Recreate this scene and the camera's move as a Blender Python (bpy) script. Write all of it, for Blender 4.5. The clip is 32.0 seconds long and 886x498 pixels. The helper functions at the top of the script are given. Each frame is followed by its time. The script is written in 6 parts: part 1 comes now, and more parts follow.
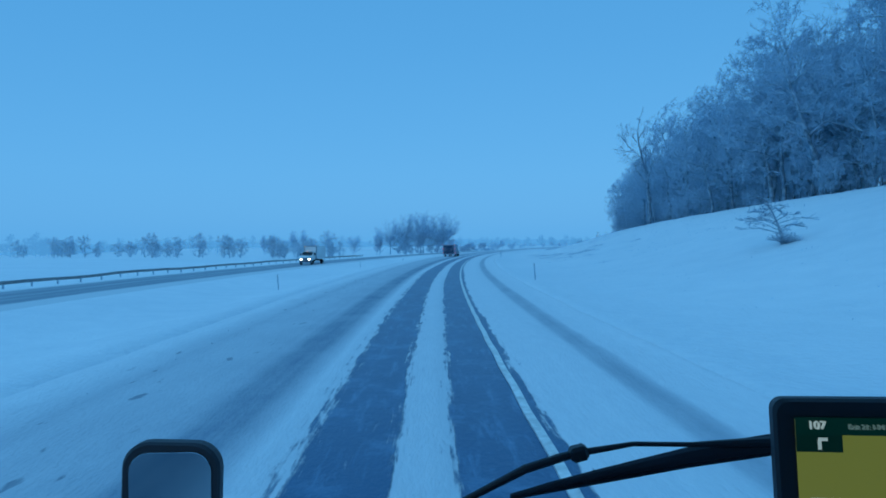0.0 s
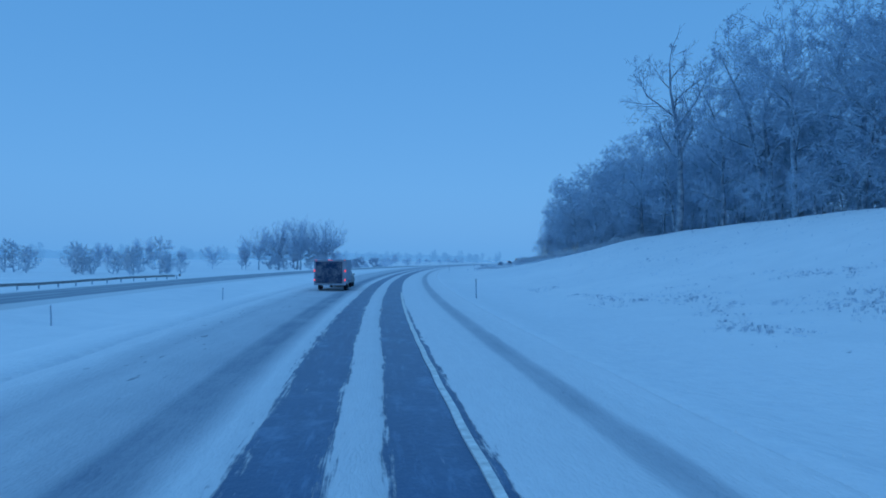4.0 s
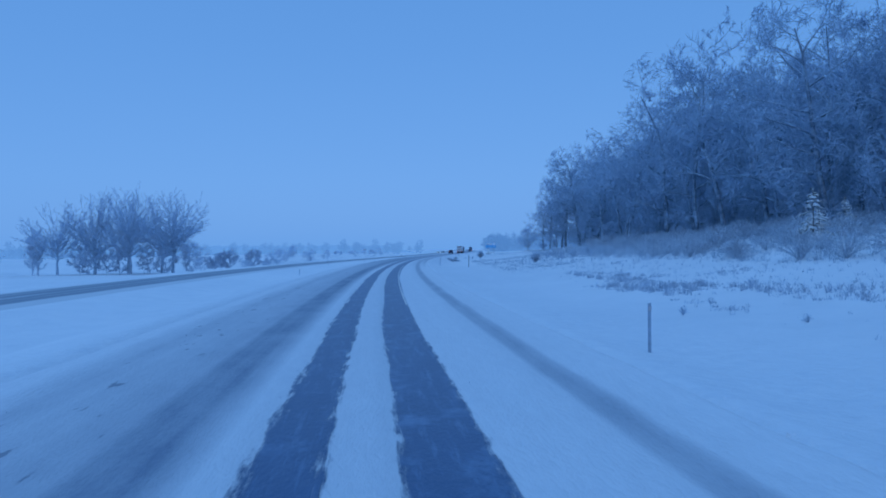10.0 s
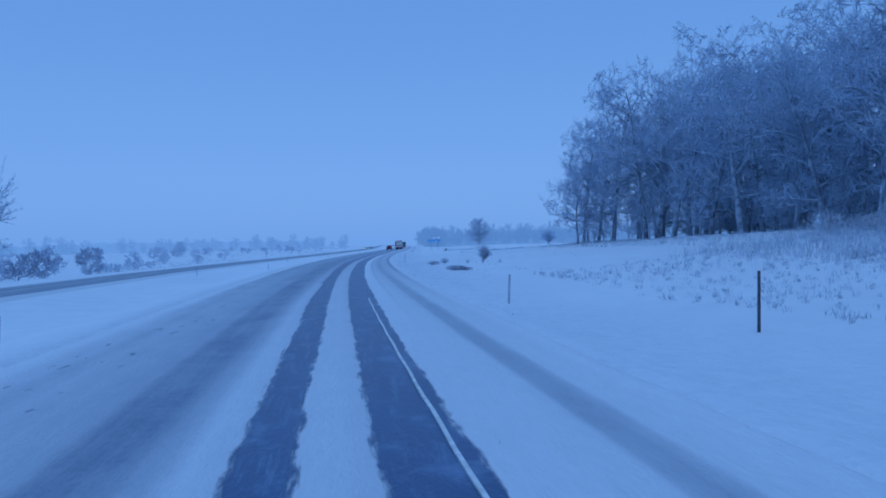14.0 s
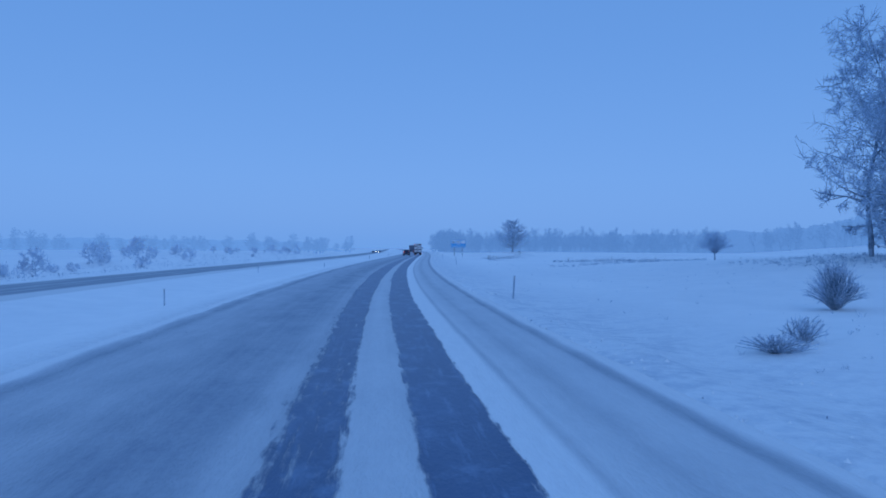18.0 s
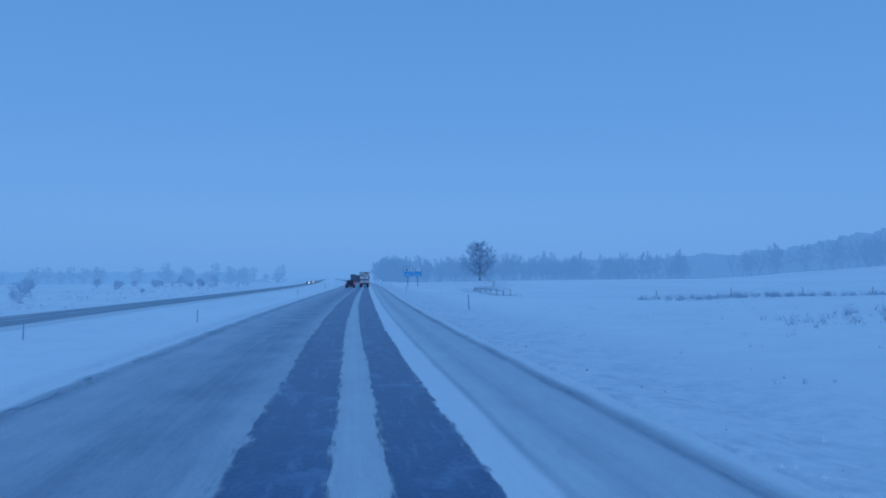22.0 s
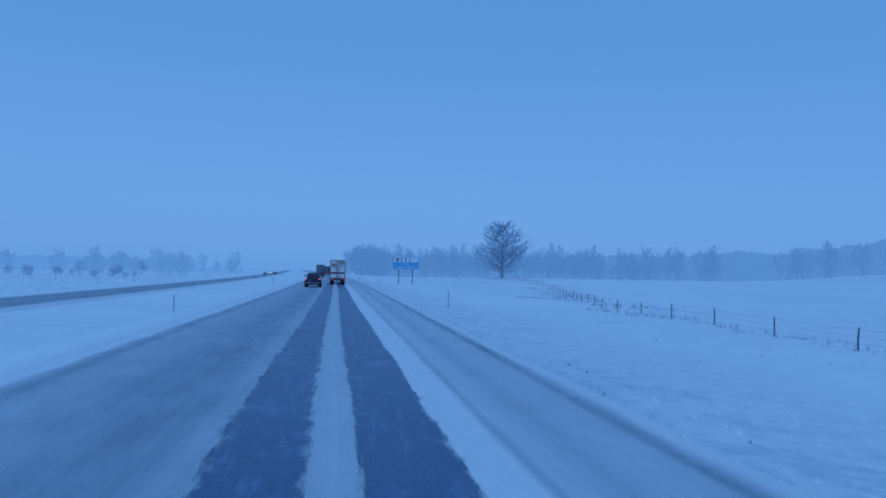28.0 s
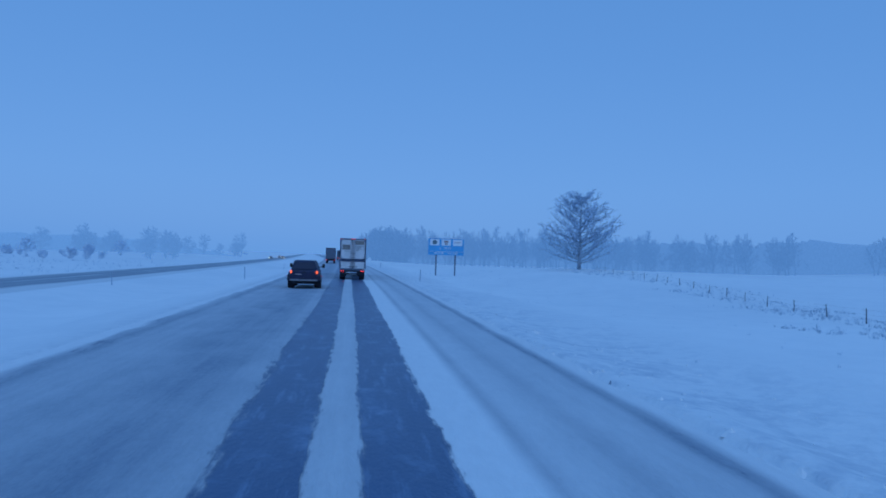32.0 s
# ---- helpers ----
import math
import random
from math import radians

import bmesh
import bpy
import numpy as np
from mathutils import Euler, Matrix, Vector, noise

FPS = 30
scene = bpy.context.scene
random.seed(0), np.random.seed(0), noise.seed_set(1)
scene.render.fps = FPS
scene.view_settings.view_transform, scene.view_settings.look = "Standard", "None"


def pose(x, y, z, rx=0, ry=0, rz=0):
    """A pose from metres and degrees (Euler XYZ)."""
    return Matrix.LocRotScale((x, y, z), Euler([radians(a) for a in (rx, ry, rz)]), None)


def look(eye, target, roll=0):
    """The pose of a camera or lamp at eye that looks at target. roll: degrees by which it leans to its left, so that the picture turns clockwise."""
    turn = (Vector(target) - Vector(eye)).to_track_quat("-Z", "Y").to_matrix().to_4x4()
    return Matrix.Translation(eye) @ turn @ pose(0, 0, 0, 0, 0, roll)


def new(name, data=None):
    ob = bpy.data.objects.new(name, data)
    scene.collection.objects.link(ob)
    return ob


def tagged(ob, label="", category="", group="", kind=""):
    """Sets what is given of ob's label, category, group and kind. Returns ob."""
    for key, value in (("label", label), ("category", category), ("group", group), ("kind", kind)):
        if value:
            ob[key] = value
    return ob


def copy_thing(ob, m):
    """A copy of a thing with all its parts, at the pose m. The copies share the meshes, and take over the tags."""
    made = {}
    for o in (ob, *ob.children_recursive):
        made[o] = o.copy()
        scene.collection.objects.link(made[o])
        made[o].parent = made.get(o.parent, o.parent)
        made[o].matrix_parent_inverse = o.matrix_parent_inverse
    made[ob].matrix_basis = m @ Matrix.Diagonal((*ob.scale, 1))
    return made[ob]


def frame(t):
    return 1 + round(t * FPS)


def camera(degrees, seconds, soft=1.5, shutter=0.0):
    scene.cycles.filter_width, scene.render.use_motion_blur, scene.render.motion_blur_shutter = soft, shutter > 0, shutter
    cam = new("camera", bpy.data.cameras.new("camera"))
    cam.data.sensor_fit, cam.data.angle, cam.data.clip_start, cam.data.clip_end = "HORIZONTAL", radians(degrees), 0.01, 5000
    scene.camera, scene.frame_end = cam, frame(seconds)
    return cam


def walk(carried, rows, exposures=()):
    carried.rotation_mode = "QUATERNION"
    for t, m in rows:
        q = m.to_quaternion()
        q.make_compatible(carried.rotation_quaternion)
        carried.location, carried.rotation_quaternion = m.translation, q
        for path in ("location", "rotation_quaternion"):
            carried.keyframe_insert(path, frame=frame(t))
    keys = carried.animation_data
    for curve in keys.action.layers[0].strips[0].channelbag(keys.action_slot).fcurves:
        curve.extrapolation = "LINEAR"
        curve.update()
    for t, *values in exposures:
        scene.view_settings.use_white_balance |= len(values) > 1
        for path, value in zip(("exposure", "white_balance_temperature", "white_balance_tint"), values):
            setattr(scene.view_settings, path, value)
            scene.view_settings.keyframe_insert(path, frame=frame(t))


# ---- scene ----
# The highway is laid out along its own line: s metres along the lane that the camera drives in, lat metres to the right of it.
HEAD_S = list(range(-40, 1001, 80))
HEAD_A = (-1.76, 1.76, 6.79, 11.51, 15.10, 18.53, 22.90, 24.35, 23.73, 23.13, 22.53, 21.93, 21.33, 20.73)
_S = np.arange(-640.0, 3600.0, 2.0)
_A = np.interp(_S, HEAD_S, HEAD_A)
_A = np.convolve(np.pad(_A, 15, mode="edge"), np.ones(31) / 31, "valid")
_AR = np.radians(_A)
_X = np.concatenate([[0], np.cumsum(np.sin(_AR)[:-1] * 2)])
_Y = np.concatenate([[0], np.cumsum(np.cos(_AR)[:-1] * 2)])
_i0 = int(np.argmin(abs(_S)))
_X -= _X[_i0]
_Y -= _Y[_i0]


def along(s, lat):
    """World x, y of points at s, lat (arrays or numbers)."""
    a = np.interp(s, _S, _AR)
    return np.interp(s, _S, _X) + lat * np.cos(a), np.interp(s, _S, _Y) - lat * np.sin(a)


def heading(s):
    return float(np.interp(s, _S, _A))


EYE = 2.5
# seconds, s, heading (right), pitch, roll
ROWS = [
    (0, 0.0, 1.31, -0.41, -0.38),
    (0.5, 9.6, 1.14, -0.98, -1.49),
    (1, 19.4, 3.52, -1.05, -0.63),
    (1.5, 29.3, 5.96, -0.33, -1.67),
    (2, 39.4, 8.71, 0.39, -1.03),
    (2.5, 49.7, 10.39, 0.98, -0.96),
    (3, 60.2, 10.94, 0.68, -0.88),
    (3.5, 70.8, 10.79, 0.98, 0.57),
    (4, 81.6, 10.95, 0.88, 0.66),
    (4.5, 92.5, 10.68, 0.24, 0.72),
    (6.5, 137.8, 12.96, -0.12, -1.05),
    (7, 149.5, 13.18, -0.04, 0.13),
    (7.5, 161.3, 14.89, 0.42, -0.26),
    (8, 173.2, 15.90, 0.56, 0.27),
    (8.5, 185.1, 16.80, 0.33, -0.68),
    (9, 196.7, 17.51, -0.05, 0.22),
    (9.5, 208.0, 17.90, -0.17, -0.34),
    (10, 219.1, 18.82, 0.01, -0.82),
    (10.5, 229.9, 19.30, 0.96, -1.80),
    (11, 240.4, 20.05, 1.50, -0.80),
    (11.5, 250.6, 21.04, 1.71, -2.24),
    (12, 260.6, 22.83, 1.59, -0.67),
    (12.5, 270.3, 23.52, 1.24, -2.68),
    (13, 279.8, 24.09, 0.65, -2.59),
    (13.5, 289.0, 24.80, -0.63, -1.85),
    (15.5, 323.2, 26.51, 0.27, -0.47),
    (16, 331.2, 27.50, 0.41, -1.66),
    (16.5, 338.9, 27.01, 0.07, -1.70),
    (17, 346.6, 25.96, -0.23, -1.85),
    (17.5, 354.3, 25.18, -0.19, -2.11),
    (18, 361.8, 25.00, -0.06, 0.34),
    (18.5, 369.3, 25.53, 0.24, 0.05),
    (19, 376.7, 26.56, 0.96, -1.60),
    (19.5, 384.0, 27.94, 1.04, -1.49),
    (20, 391.3, 28.54, 1.74, 0.17),
    (20.5, 398.4, 29.61, 1.49, -0.54),
    (21, 405.5, 29.60, 2.33, -0.34),
    (21.5, 412.5, 29.88, 2.49, -0.64),
    (22, 419.4, 30.28, 2.36, -0.51),
    (22.5, 426.2, 30.20, 3.71, -0.64),
    (23, 432.9, 30.02, 4.28, -0.43),
    (23.5, 439.5, 30.01, 4.43, 0.10),
    (24, 446.0, 29.99, 4.03, 0.86),
    (24.5, 452.5, 29.77, 3.33, 0.16),
    (25, 458.8, 30.25, 2.56, 0.25),
    (25.5, 465.0, 31.42, 1.49, 0.57),
    (27.5, 488.8, 31.72, 1.42, -0.27),
    (28, 494.5, 32.88, 1.88, 0.96),
    (28.5, 500.1, 33.15, 1.98, -0.35),
    (29, 505.9, 33.72, 2.49, 0.83),
    (29.5, 511.7, 33.09, 1.88, -1.33),
    (30, 517.6, 33.51, 0.90, 0.16),
    (30.5, 523.6, 32.93, 0.87, 1.04),
    (31, 529.6, 32.87, 0.64, 1.09),
    (31.5, 535.7, 31.99, 0.74, 1.96),
    (32, 541.9, 31.68, 0.71, 1.88),
]


def eye_pose(s, yaw, pitch, roll):
    x, y = along(s, 0.0)
    a, b = radians(yaw), radians(pitch)
    e = Vector((float(x), float(y), EYE))
    return look(e, e + Vector((math.sin(a) * math.cos(b), math.cos(a) * math.cos(b), math.sin(b))), roll)


cam = camera(66.0, 32.0, soft=1.75)
walk(cam, [(t, eye_pose(s, yaw, pitch, roll)) for t, s, yaw, pitch, roll in ROWS],
     exposures=((0.0, 0.1, 6300, -16), (2.0, 0.0, 6330, -9), (4.0, 0.0, 6400, -2), (9.0, -0.02, 6430, 10), (17.0, 0.0, 6640, 20),
                (20.0, -0.08, 6500, 13), (22.0, -0.08, 6450, 9), (25.0, -0.12, 6280, -4), (28.0, -0.12, 6420, 9), (32.0, -0.14, 6450, 13)))

# ---- light: an overcast, snowy blue dawn ----
world = bpy.data.worlds.new("overcast_dawn")
scene.world = world
world.use_nodes = True
wn, wl = world.node_tree.nodes, world.node_tree.links
wn.clear()
w_out = wn.new("ShaderNodeOutputWorld")
w_bg = wn.new("ShaderNodeBackground")
w_add = wn.new("ShaderNodeAddShader")
w_sky_bg = wn.new("ShaderNodeBackground")
w_sky = wn.new("ShaderNodeTexSky")
w_sky.sky_type = "NISHITA"
w_sky.sun_disc = False
w_sky.sun_elevation = radians(25)
w_sky.sun_rotation = radians(200)
w_sky.dust_density = 2.0
w_sky_bg.inputs["Strength"].default_value = 0.008
w_tc = wn.new("ShaderNodeTexCoord")
w_sep = wn.new("ShaderNodeSeparateXYZ")
w_ramp = wn.new("ShaderNodeValToRGB")
w_ramp.color_ramp.elements[0].position = 0.0
w_ramp.color_ramp.elements[0].color = (0.130, 0.350, 0.785, 1)
w_ramp.color_ramp.elements[1].position = 1.0
w_ramp.color_ramp.elements[1].color = (0.150, 0.415, 0.95, 1)
for p_, c_ in ((0.10, (0.128, 0.350, 0.785, 1)), (0.28, (0.106, 0.312, 0.73, 1)), (0.42, (0.095, 0.29, 0.69, 1)), (0.62, (0.118, 0.345, 0.80, 1))):
    e_ = w_ramp.color_ramp.elements.new(p_)
    e_.color = c_
wl.new(w_tc.outputs["Generated"], w_sep.inputs[0])
wl.new(w_sep.outputs["Z"], w_ramp.inputs[0])
wl.new(w_ramp.outputs[0], w_bg.inputs["Color"])
wl.new(w_sky.outputs[0], w_sky_bg.inputs["Color"])
wl.new(w_bg.outputs[0], w_add.inputs[0])
wl.new(w_sky_bg.outputs[0], w_add.inputs[1])
wl.new(w_add.outputs[0], w_out.inputs["Surface"])
w_bg.inputs["Strength"].default_value = 1.0

sun = new("sun", bpy.data.lights.new("sun", "SUN"))
sun.data.energy = 0.35
sun.data.angle = radians(60)
sun.data.color = (0.35, 0.65, 1.0)
sun.matrix_world = look((0, 0, 60), (25, 70, 0))


# ---- materials ----
def mat(name, color=(0.5, 0.5, 0.5), rough=0.6, metal=0.0, emit=None, power=1.0, vary=0.0, scale=4.0, bump=0.0):
    """A painted, plastic, metal or wooden surface with fine wear."""
    m = bpy.data.materials.new(name)
    m.use_nodes = True
    nt = m.node_tree
    b = nt.nodes["Principled BSDF"]
    b.inputs["Base Color"].default_value = (*color, 1)
    b.inputs["Roughness"].default_value = rough
    b.inputs["Metallic"].default_value = metal
    if emit:
        b.inputs["Emission Color"].default_value = (*emit, 1)
        b.inputs["Emission Strength"].default_value = power
    if vary or bump:
        tc = nt.nodes.new("ShaderNodeTexCoord")
        n1 = nt.nodes.new("ShaderNodeTexNoise")
        n1.inputs["Scale"].default_value = scale
        n1.inputs["Detail"].default_value = 6
        nt.links.new(tc.outputs["Object"], n1.inputs["Vector"])
        if vary:
            r = nt.nodes.new("ShaderNodeValToRGB")
            r.color_ramp.elements[0].position, r.color_ramp.elements[1].position = 0.3, 0.72
            r.color_ramp.elements[0].color = (*[c * (1 - vary) for c in color], 1)
            r.color_ramp.elements[1].color = (*[min(1, c * (1 + vary)) for c in color], 1)
            nt.links.new(n1.outputs["Fac"], r.inputs[0])
            nt.links.new(r.outputs[0], b.inputs["Base Color"])
        if bump:
            bp = nt.nodes.new("ShaderNodeBump")
            bp.inputs["Strength"].default_value = bump
            bp.inputs["Distance"].default_value = 0.02
            nt.links.new(n1.outputs["Fac"], bp.inputs["Height"])
            nt.links.new(bp.outputs[0], b.inputs["Normal"])
    return m


class Nodes:
    """Short hand for a node material."""

    def __init__(self, name):
        self.m = bpy.data.materials.new(name)
        self.m.use_nodes = True
        self.nt = self.m.node_tree
        self.b = self.nt.nodes["Principled BSDF"]

    def put(self, kind, **inputs):
        n = self.nt.nodes.new(kind)
        for k, v in inputs.items():
            key = k.replace("_", " ")
            if isinstance(v, bpy.types.NodeSocket):
                self.nt.links.new(v, n.inputs[key])
            else:
                n.inputs[key].default_value = v
        return n

    def math(self, op, a, b=0.0, c=0.0, clamp=False):
        n = self.nt.nodes.new("ShaderNodeMath")
        n.operation, n.use_clamp = op, clamp
        for i, v in enumerate((a, b, c)):
            if isinstance(v, bpy.types.NodeSocket):
                self.nt.links.new(v, n.inputs[i])
            else:
                n.inputs[i].default_value = v
        return n.outputs[0]

    def noise(self, vector, scale, detail=5.0, rough=0.55):
        n = self.put("ShaderNodeTexNoise", Vector=vector, Scale=scale, Detail=detail, Roughness=rough)
        return n.outputs["Fac"]

    def ramp(self, fac, stops, smooth=False):
        n = self.nt.nodes.new("ShaderNodeValToRGB")
        cr = n.color_ramp
        cr.interpolation = "EASE" if smooth else "LINEAR"
        while len(cr.elements) < len(stops):
            cr.elements.new(0.5)
        for e, (p, c) in zip(cr.elements, stops):
            e.position = p
            e.color = (*c, 1) if isinstance(c, tuple) else (c, c, c, 1)
        self.nt.links.new(fac, n.inputs[0])
        return n.outputs[0]

    def step(self, v, lo, hi):
        n = self.nt.nodes.new("ShaderNodeMapRange")
        n.interpolation_type = "SMOOTHSTEP"
        self.nt.links.new(v, n.inputs["Value"])
        n.inputs["From Min"].default_value, n.inputs["From Max"].default_value = lo, hi
        return n.outputs["Result"]

    def mix(self, fac, a, b):
        n = self.nt.nodes.new("ShaderNodeMix")
        n.data_type = "RGBA"
        for key, v in ((0, fac), (6, a), (7, b)):
            if isinstance(v, bpy.types.NodeSocket):
                self.nt.links.new(v, n.inputs[key])
            else:
                n.inputs[key].default_value = (*v, 1) if isinstance(v, tuple) else v
        return n.outputs[2]

    def link(self, a, key):
        self.nt.links.new(a, self.b.inputs[key])

    def bump(self, height, strength, distance):
        n = self.put("ShaderNodeBump", Strength=strength, Distance=distance, Height=height)
        self.nt.links.new(n.outputs[0], self.b.inputs["Normal"])


def snow_material(name="fresh_snow", verge=False):
    """Fresh snow; verge: with blue-grey mottles on the strips beside the road."""
    k = Nodes(name)
    p = k.put("ShaderNodeNewGeometry").outputs["Position"]
    big = k.noise(p, 0.035, 4)
    mid = k.noise(p, 0.5, 6, 0.6)
    fine = k.noise(p, 4.0, 5, 0.6)
    f = k.math("ADD", k.math("MULTIPLY", big, 0.55), k.math("MULTIPLY", mid, 0.45))
    white = k.ramp(f, [(0.30, (0.72, 0.75, 0.78)), (0.62, (0.84, 0.85, 0.86))])
    if verge:
        uv = k.put("ShaderNodeUVMap")
        uv.uv_map = "lane"
        sep = k.put("ShaderNodeSeparateXYZ", Vector=uv.outputs[0])
        u, v = sep.outputs["X"], sep.outputs["Y"]
        right = k.math("MULTIPLY", k.step(u, 5.0, 5.5), k.math("SUBTRACT", 1.0, k.step(u, 6.5, 13.0)))
        right = k.math("MULTIPLY", right, k.math("ADD", 0.35, k.math("MULTIPLY", k.step(v, 300.0, 370.0), 0.65)))
        left = k.math("MULTIPLY", k.math("SUBTRACT", 1.0, k.step(u, -7.2, -6.9)), k.math("MULTIPLY", k.step(u, -8.4, -7.2), 0.5))
        lumps = k.step(k.math("ADD", k.math("MULTIPLY", mid, 0.6), k.math("MULTIPLY", k.noise(p, 2.2, 5, 0.65), 0.6)), 0.5, 0.78)
        white = k.mix(k.math("MULTIPLY", k.math("MAXIMUM", right, left), k.math("ADD", 0.10, k.math("MULTIPLY", lumps, 0.55))), white, (0.38, 0.46, 0.56))
    k.link(white, "Base Color")
    k.b.inputs["Roughness"].default_value = 0.85
    k.b.inputs["Specular IOR Level"].default_value = 0.2
    h = k.math("ADD", k.math("MULTIPLY", mid, 1.0), k.math("MULTIPLY", fine, 0.3))
    k.bump(h, 0.7, 0.2)
    return k.m


def road_material():
    """Wet asphalt, its colour tinted with reflected sky, in the wheel tracks, packed and dirty snow between them; u is
    metres across, v metres along.
    """
    k = Nodes("snowy_asphalt")
    uv = k.put("ShaderNodeUVMap")
    uv.uv_map = "lane"
    sep = k.put("ShaderNodeSeparateXYZ", Vector=uv.outputs[0])
    u, v = sep.outputs["X"], sep.outputs["Y"]

    def coords(ku, kv):
        c = k.put("ShaderNodeCombineXYZ", X=k.math("MULTIPLY", u, ku), Y=k.math("MULTIPLY", v, kv))
        return c.outputs[0]

    t = k.math("DIVIDE", k.math("ADD", u, 8.0), 14.0)
    tracks = [(-1.86, .9), (-1.62, .66), (-1.5, .44), (-1.32, .14), (-1.0, .05), (-0.68, .12), (-0.5, .46), (-0.36, .8), (0.0, .9), (0.33, .82), (0.45, .48), (0.58, .14), (1.0, .05), (1.42, .1), (1.56, .4), (1.68, .82), (1.85, .96)]
    early = [(-8, 1), (-6.1, 1), (-5.5, .86), (-4.7, .92), (-4.2, .82), (-3.2, .8), (-2.3, .9)] + tracks + [(2.3, 1), (3.5, .84), (3.8, .86), (4.3, .97), (6, 1)]
    late = [(-8, 1), (-6.55, .98), (-6.36, .7), (-6.14, .68), (-5.9, .88), (-4.6, .86), (-2.4, .84)] + tracks + [(2.38, .97), (2.5, .84), (2.62, .93), (3.3, .86), (4.5, .92), (4.72, .66), (4.98, .97), (6, 1)]
    turn = k.step(v, 300.0, 390.0)
    cover = k.mix(turn, k.ramp(t, [((a + 8) / 14, c) for a, c in early]), k.ramp(t, [((a + 8) / 14, c) for a, c in late]))
    # the left wheel track is half drifted over for a stretch
    drifted = k.math("MULTIPLY", k.math("MULTIPLY", k.step(v, 318.0, 345.0), k.math("SUBTRACT", 1.0, k.step(v, 392.0, 420.0))), k.math("SUBTRACT", 1.0, k.step(u, -0.6, -0.45)))
    cover = k.math("MAXIMUM", cover, k.math("MULTIPLY", drifted, 0.3))
    n1 = k.noise(coords(2.2, 0.16), 1.0, 6, 0.62)
    n2 = k.noise(coords(5.5, 1.3), 1.0, 6, 0.65)
    n3 = k.noise(coords(0.35, 0.03), 1.0, 3)
    n4 = k.noise(coords(14.0, 5.0), 1.0, 4, 0.6)
    n5 = k.noise(coords(5.0, 0.05), 1.0, 5, 0.5)
    n7 = k.noise(coords(11.0, 0.45), 1.0, 4, 0.6)
    n8 = k.noise(coords(0.9, 0.35), 1.0, 5, 0.6)
    rough_edge = k.math("ADD", k.math("MULTIPLY", k.math("SUBTRACT", n1, 0.5), 0.6),
                        k.math("ADD", k.math("MULTIPLY", k.math("SUBTRACT", n2, 0.5), 0.95),
                               k.math("ADD", k.math("MULTIPLY", k.math("SUBTRACT", n3, 0.5), 0.4), k.math("MULTIPLY", k.math("SUBTRACT", n7, 0.5), k.math("SUBTRACT", 1.1, k.math("MULTIPLY", k.step(v, 90.0, 150.0), 0.6))))))
    c = k.math("ADD", cover, rough_edge)
    snow = k.step(c, 0.34, 0.62)
    grime_early = [(-8, .05), (-6.5, .08), (-6.0, .3), (-5.6, .52), (-5.0, .44), (-4.3, .5), (-3.5, .6), (-3.2, .92), (-2.6, .95), (-2.25, .55), (-1.95, .15), (-1.5, .2), (-.5, .2), (0, .18), (.5, .28), (1.7, .12), (2.6, .1), (3.3, .16), (3.48, .55), (3.75, .68), (3.96, .5), (4.1, .12), (5, .05), (6, 0)]
    grime_late = [(-8, .04), (-6.62, .06), (-6.4, .6), (-6.1, .85), (-5.8, .64), (-4.6, .72), (-3.7, .84), (-3.0, .9), (-2.3, .84), (-1.9, .7), (-1.5, .66), (-.5, .5), (0, .42), (.5, .5), (1.7, .05), (2.3, .06), (2.48, .62), (2.66, .36), (3.0, .42), (3.4, .62), (3.9, .45), (4.5, .5), (4.68, .9), (4.85, .7), (5.05, .14), (6, 0)]
    dirt_u = k.mix(turn, k.ramp(t, [((a + 8) / 14, q) for a, q in grime_early]), k.ramp(t, [((a + 8) / 14, q) for a, q in grime_late]))
    streak = k.math("ADD", k.math("MULTIPLY", n8, 1.0), k.math("ADD", k.math("MULTIPLY", n5, 0.42), k.math("MULTIPLY", n7, 0.22)))
    dirt = k.math("MULTIPLY", dirt_u, k.math("ADD", 0.76, k.math("MULTIPLY", k.step(streak, 0.45, 1.2), 0.36)), clamp=True)
    # dark flecks where the crust has broken through
    fleck = k.math("MULTIPLY", k.math("SUBTRACT", 1.0, turn), k.math("MULTIPLY", k.step(k.noise(coords(3.0, 0.9), 1.0, 3, 0.5), 0.645, 0.70), k.math("MULTIPLY", k.math("SUBTRACT", 1.0, k.step(u, -4.6, -3.6)), k.step(u, -6.3, -5.8))))
    clean = k.mix(n2, (0.70, 0.72, 0.75), (0.86, 0.87, 0.88))
    grey = k.mix(n4, (0.15, 0.204, 0.275), (0.29, 0.35, 0.435))
    snow_c = k.mix(k.math("MULTIPLY", fleck, 0.6), k.mix(dirt, clean, grey), (0.10, 0.14, 0.2))
    # the sky's blue reflection is painted into the tar and film base colours
    tar = k.mix(n8, (0.018, 0.058, 0.134), (0.034, 0.098, 0.21))
    # blown snow caught in thin streaks on the tar
    n6 = k.noise(coords(5.5, 0.6), 1.0, 6, 0.7)
    n9 = k.noise(coords(1.1, 0.8), 1.0, 6, 0.68)
    film = k.math("MAXIMUM", k.math("MULTIPLY", k.step(n6, 0.50, 0.70), 0.6), k.math("MULTIPLY", k.step(n9, 0.50, 0.72), 0.7))
    film = k.math("ADD", k.math("MULTIPLY", film, 0.46), k.math("MULTIPLY", n1, 0.12))
    tar = k.mix(film, tar, (0.28, 0.43, 0.64))
    k.link(k.mix(snow, tar, snow_c), "Base Color")
    k.link(k.math("ADD", 0.36, k.math("MULTIPLY", snow, 0.5)), "Roughness")
    k.b.inputs["Specular IOR Level"].default_value = 0.28
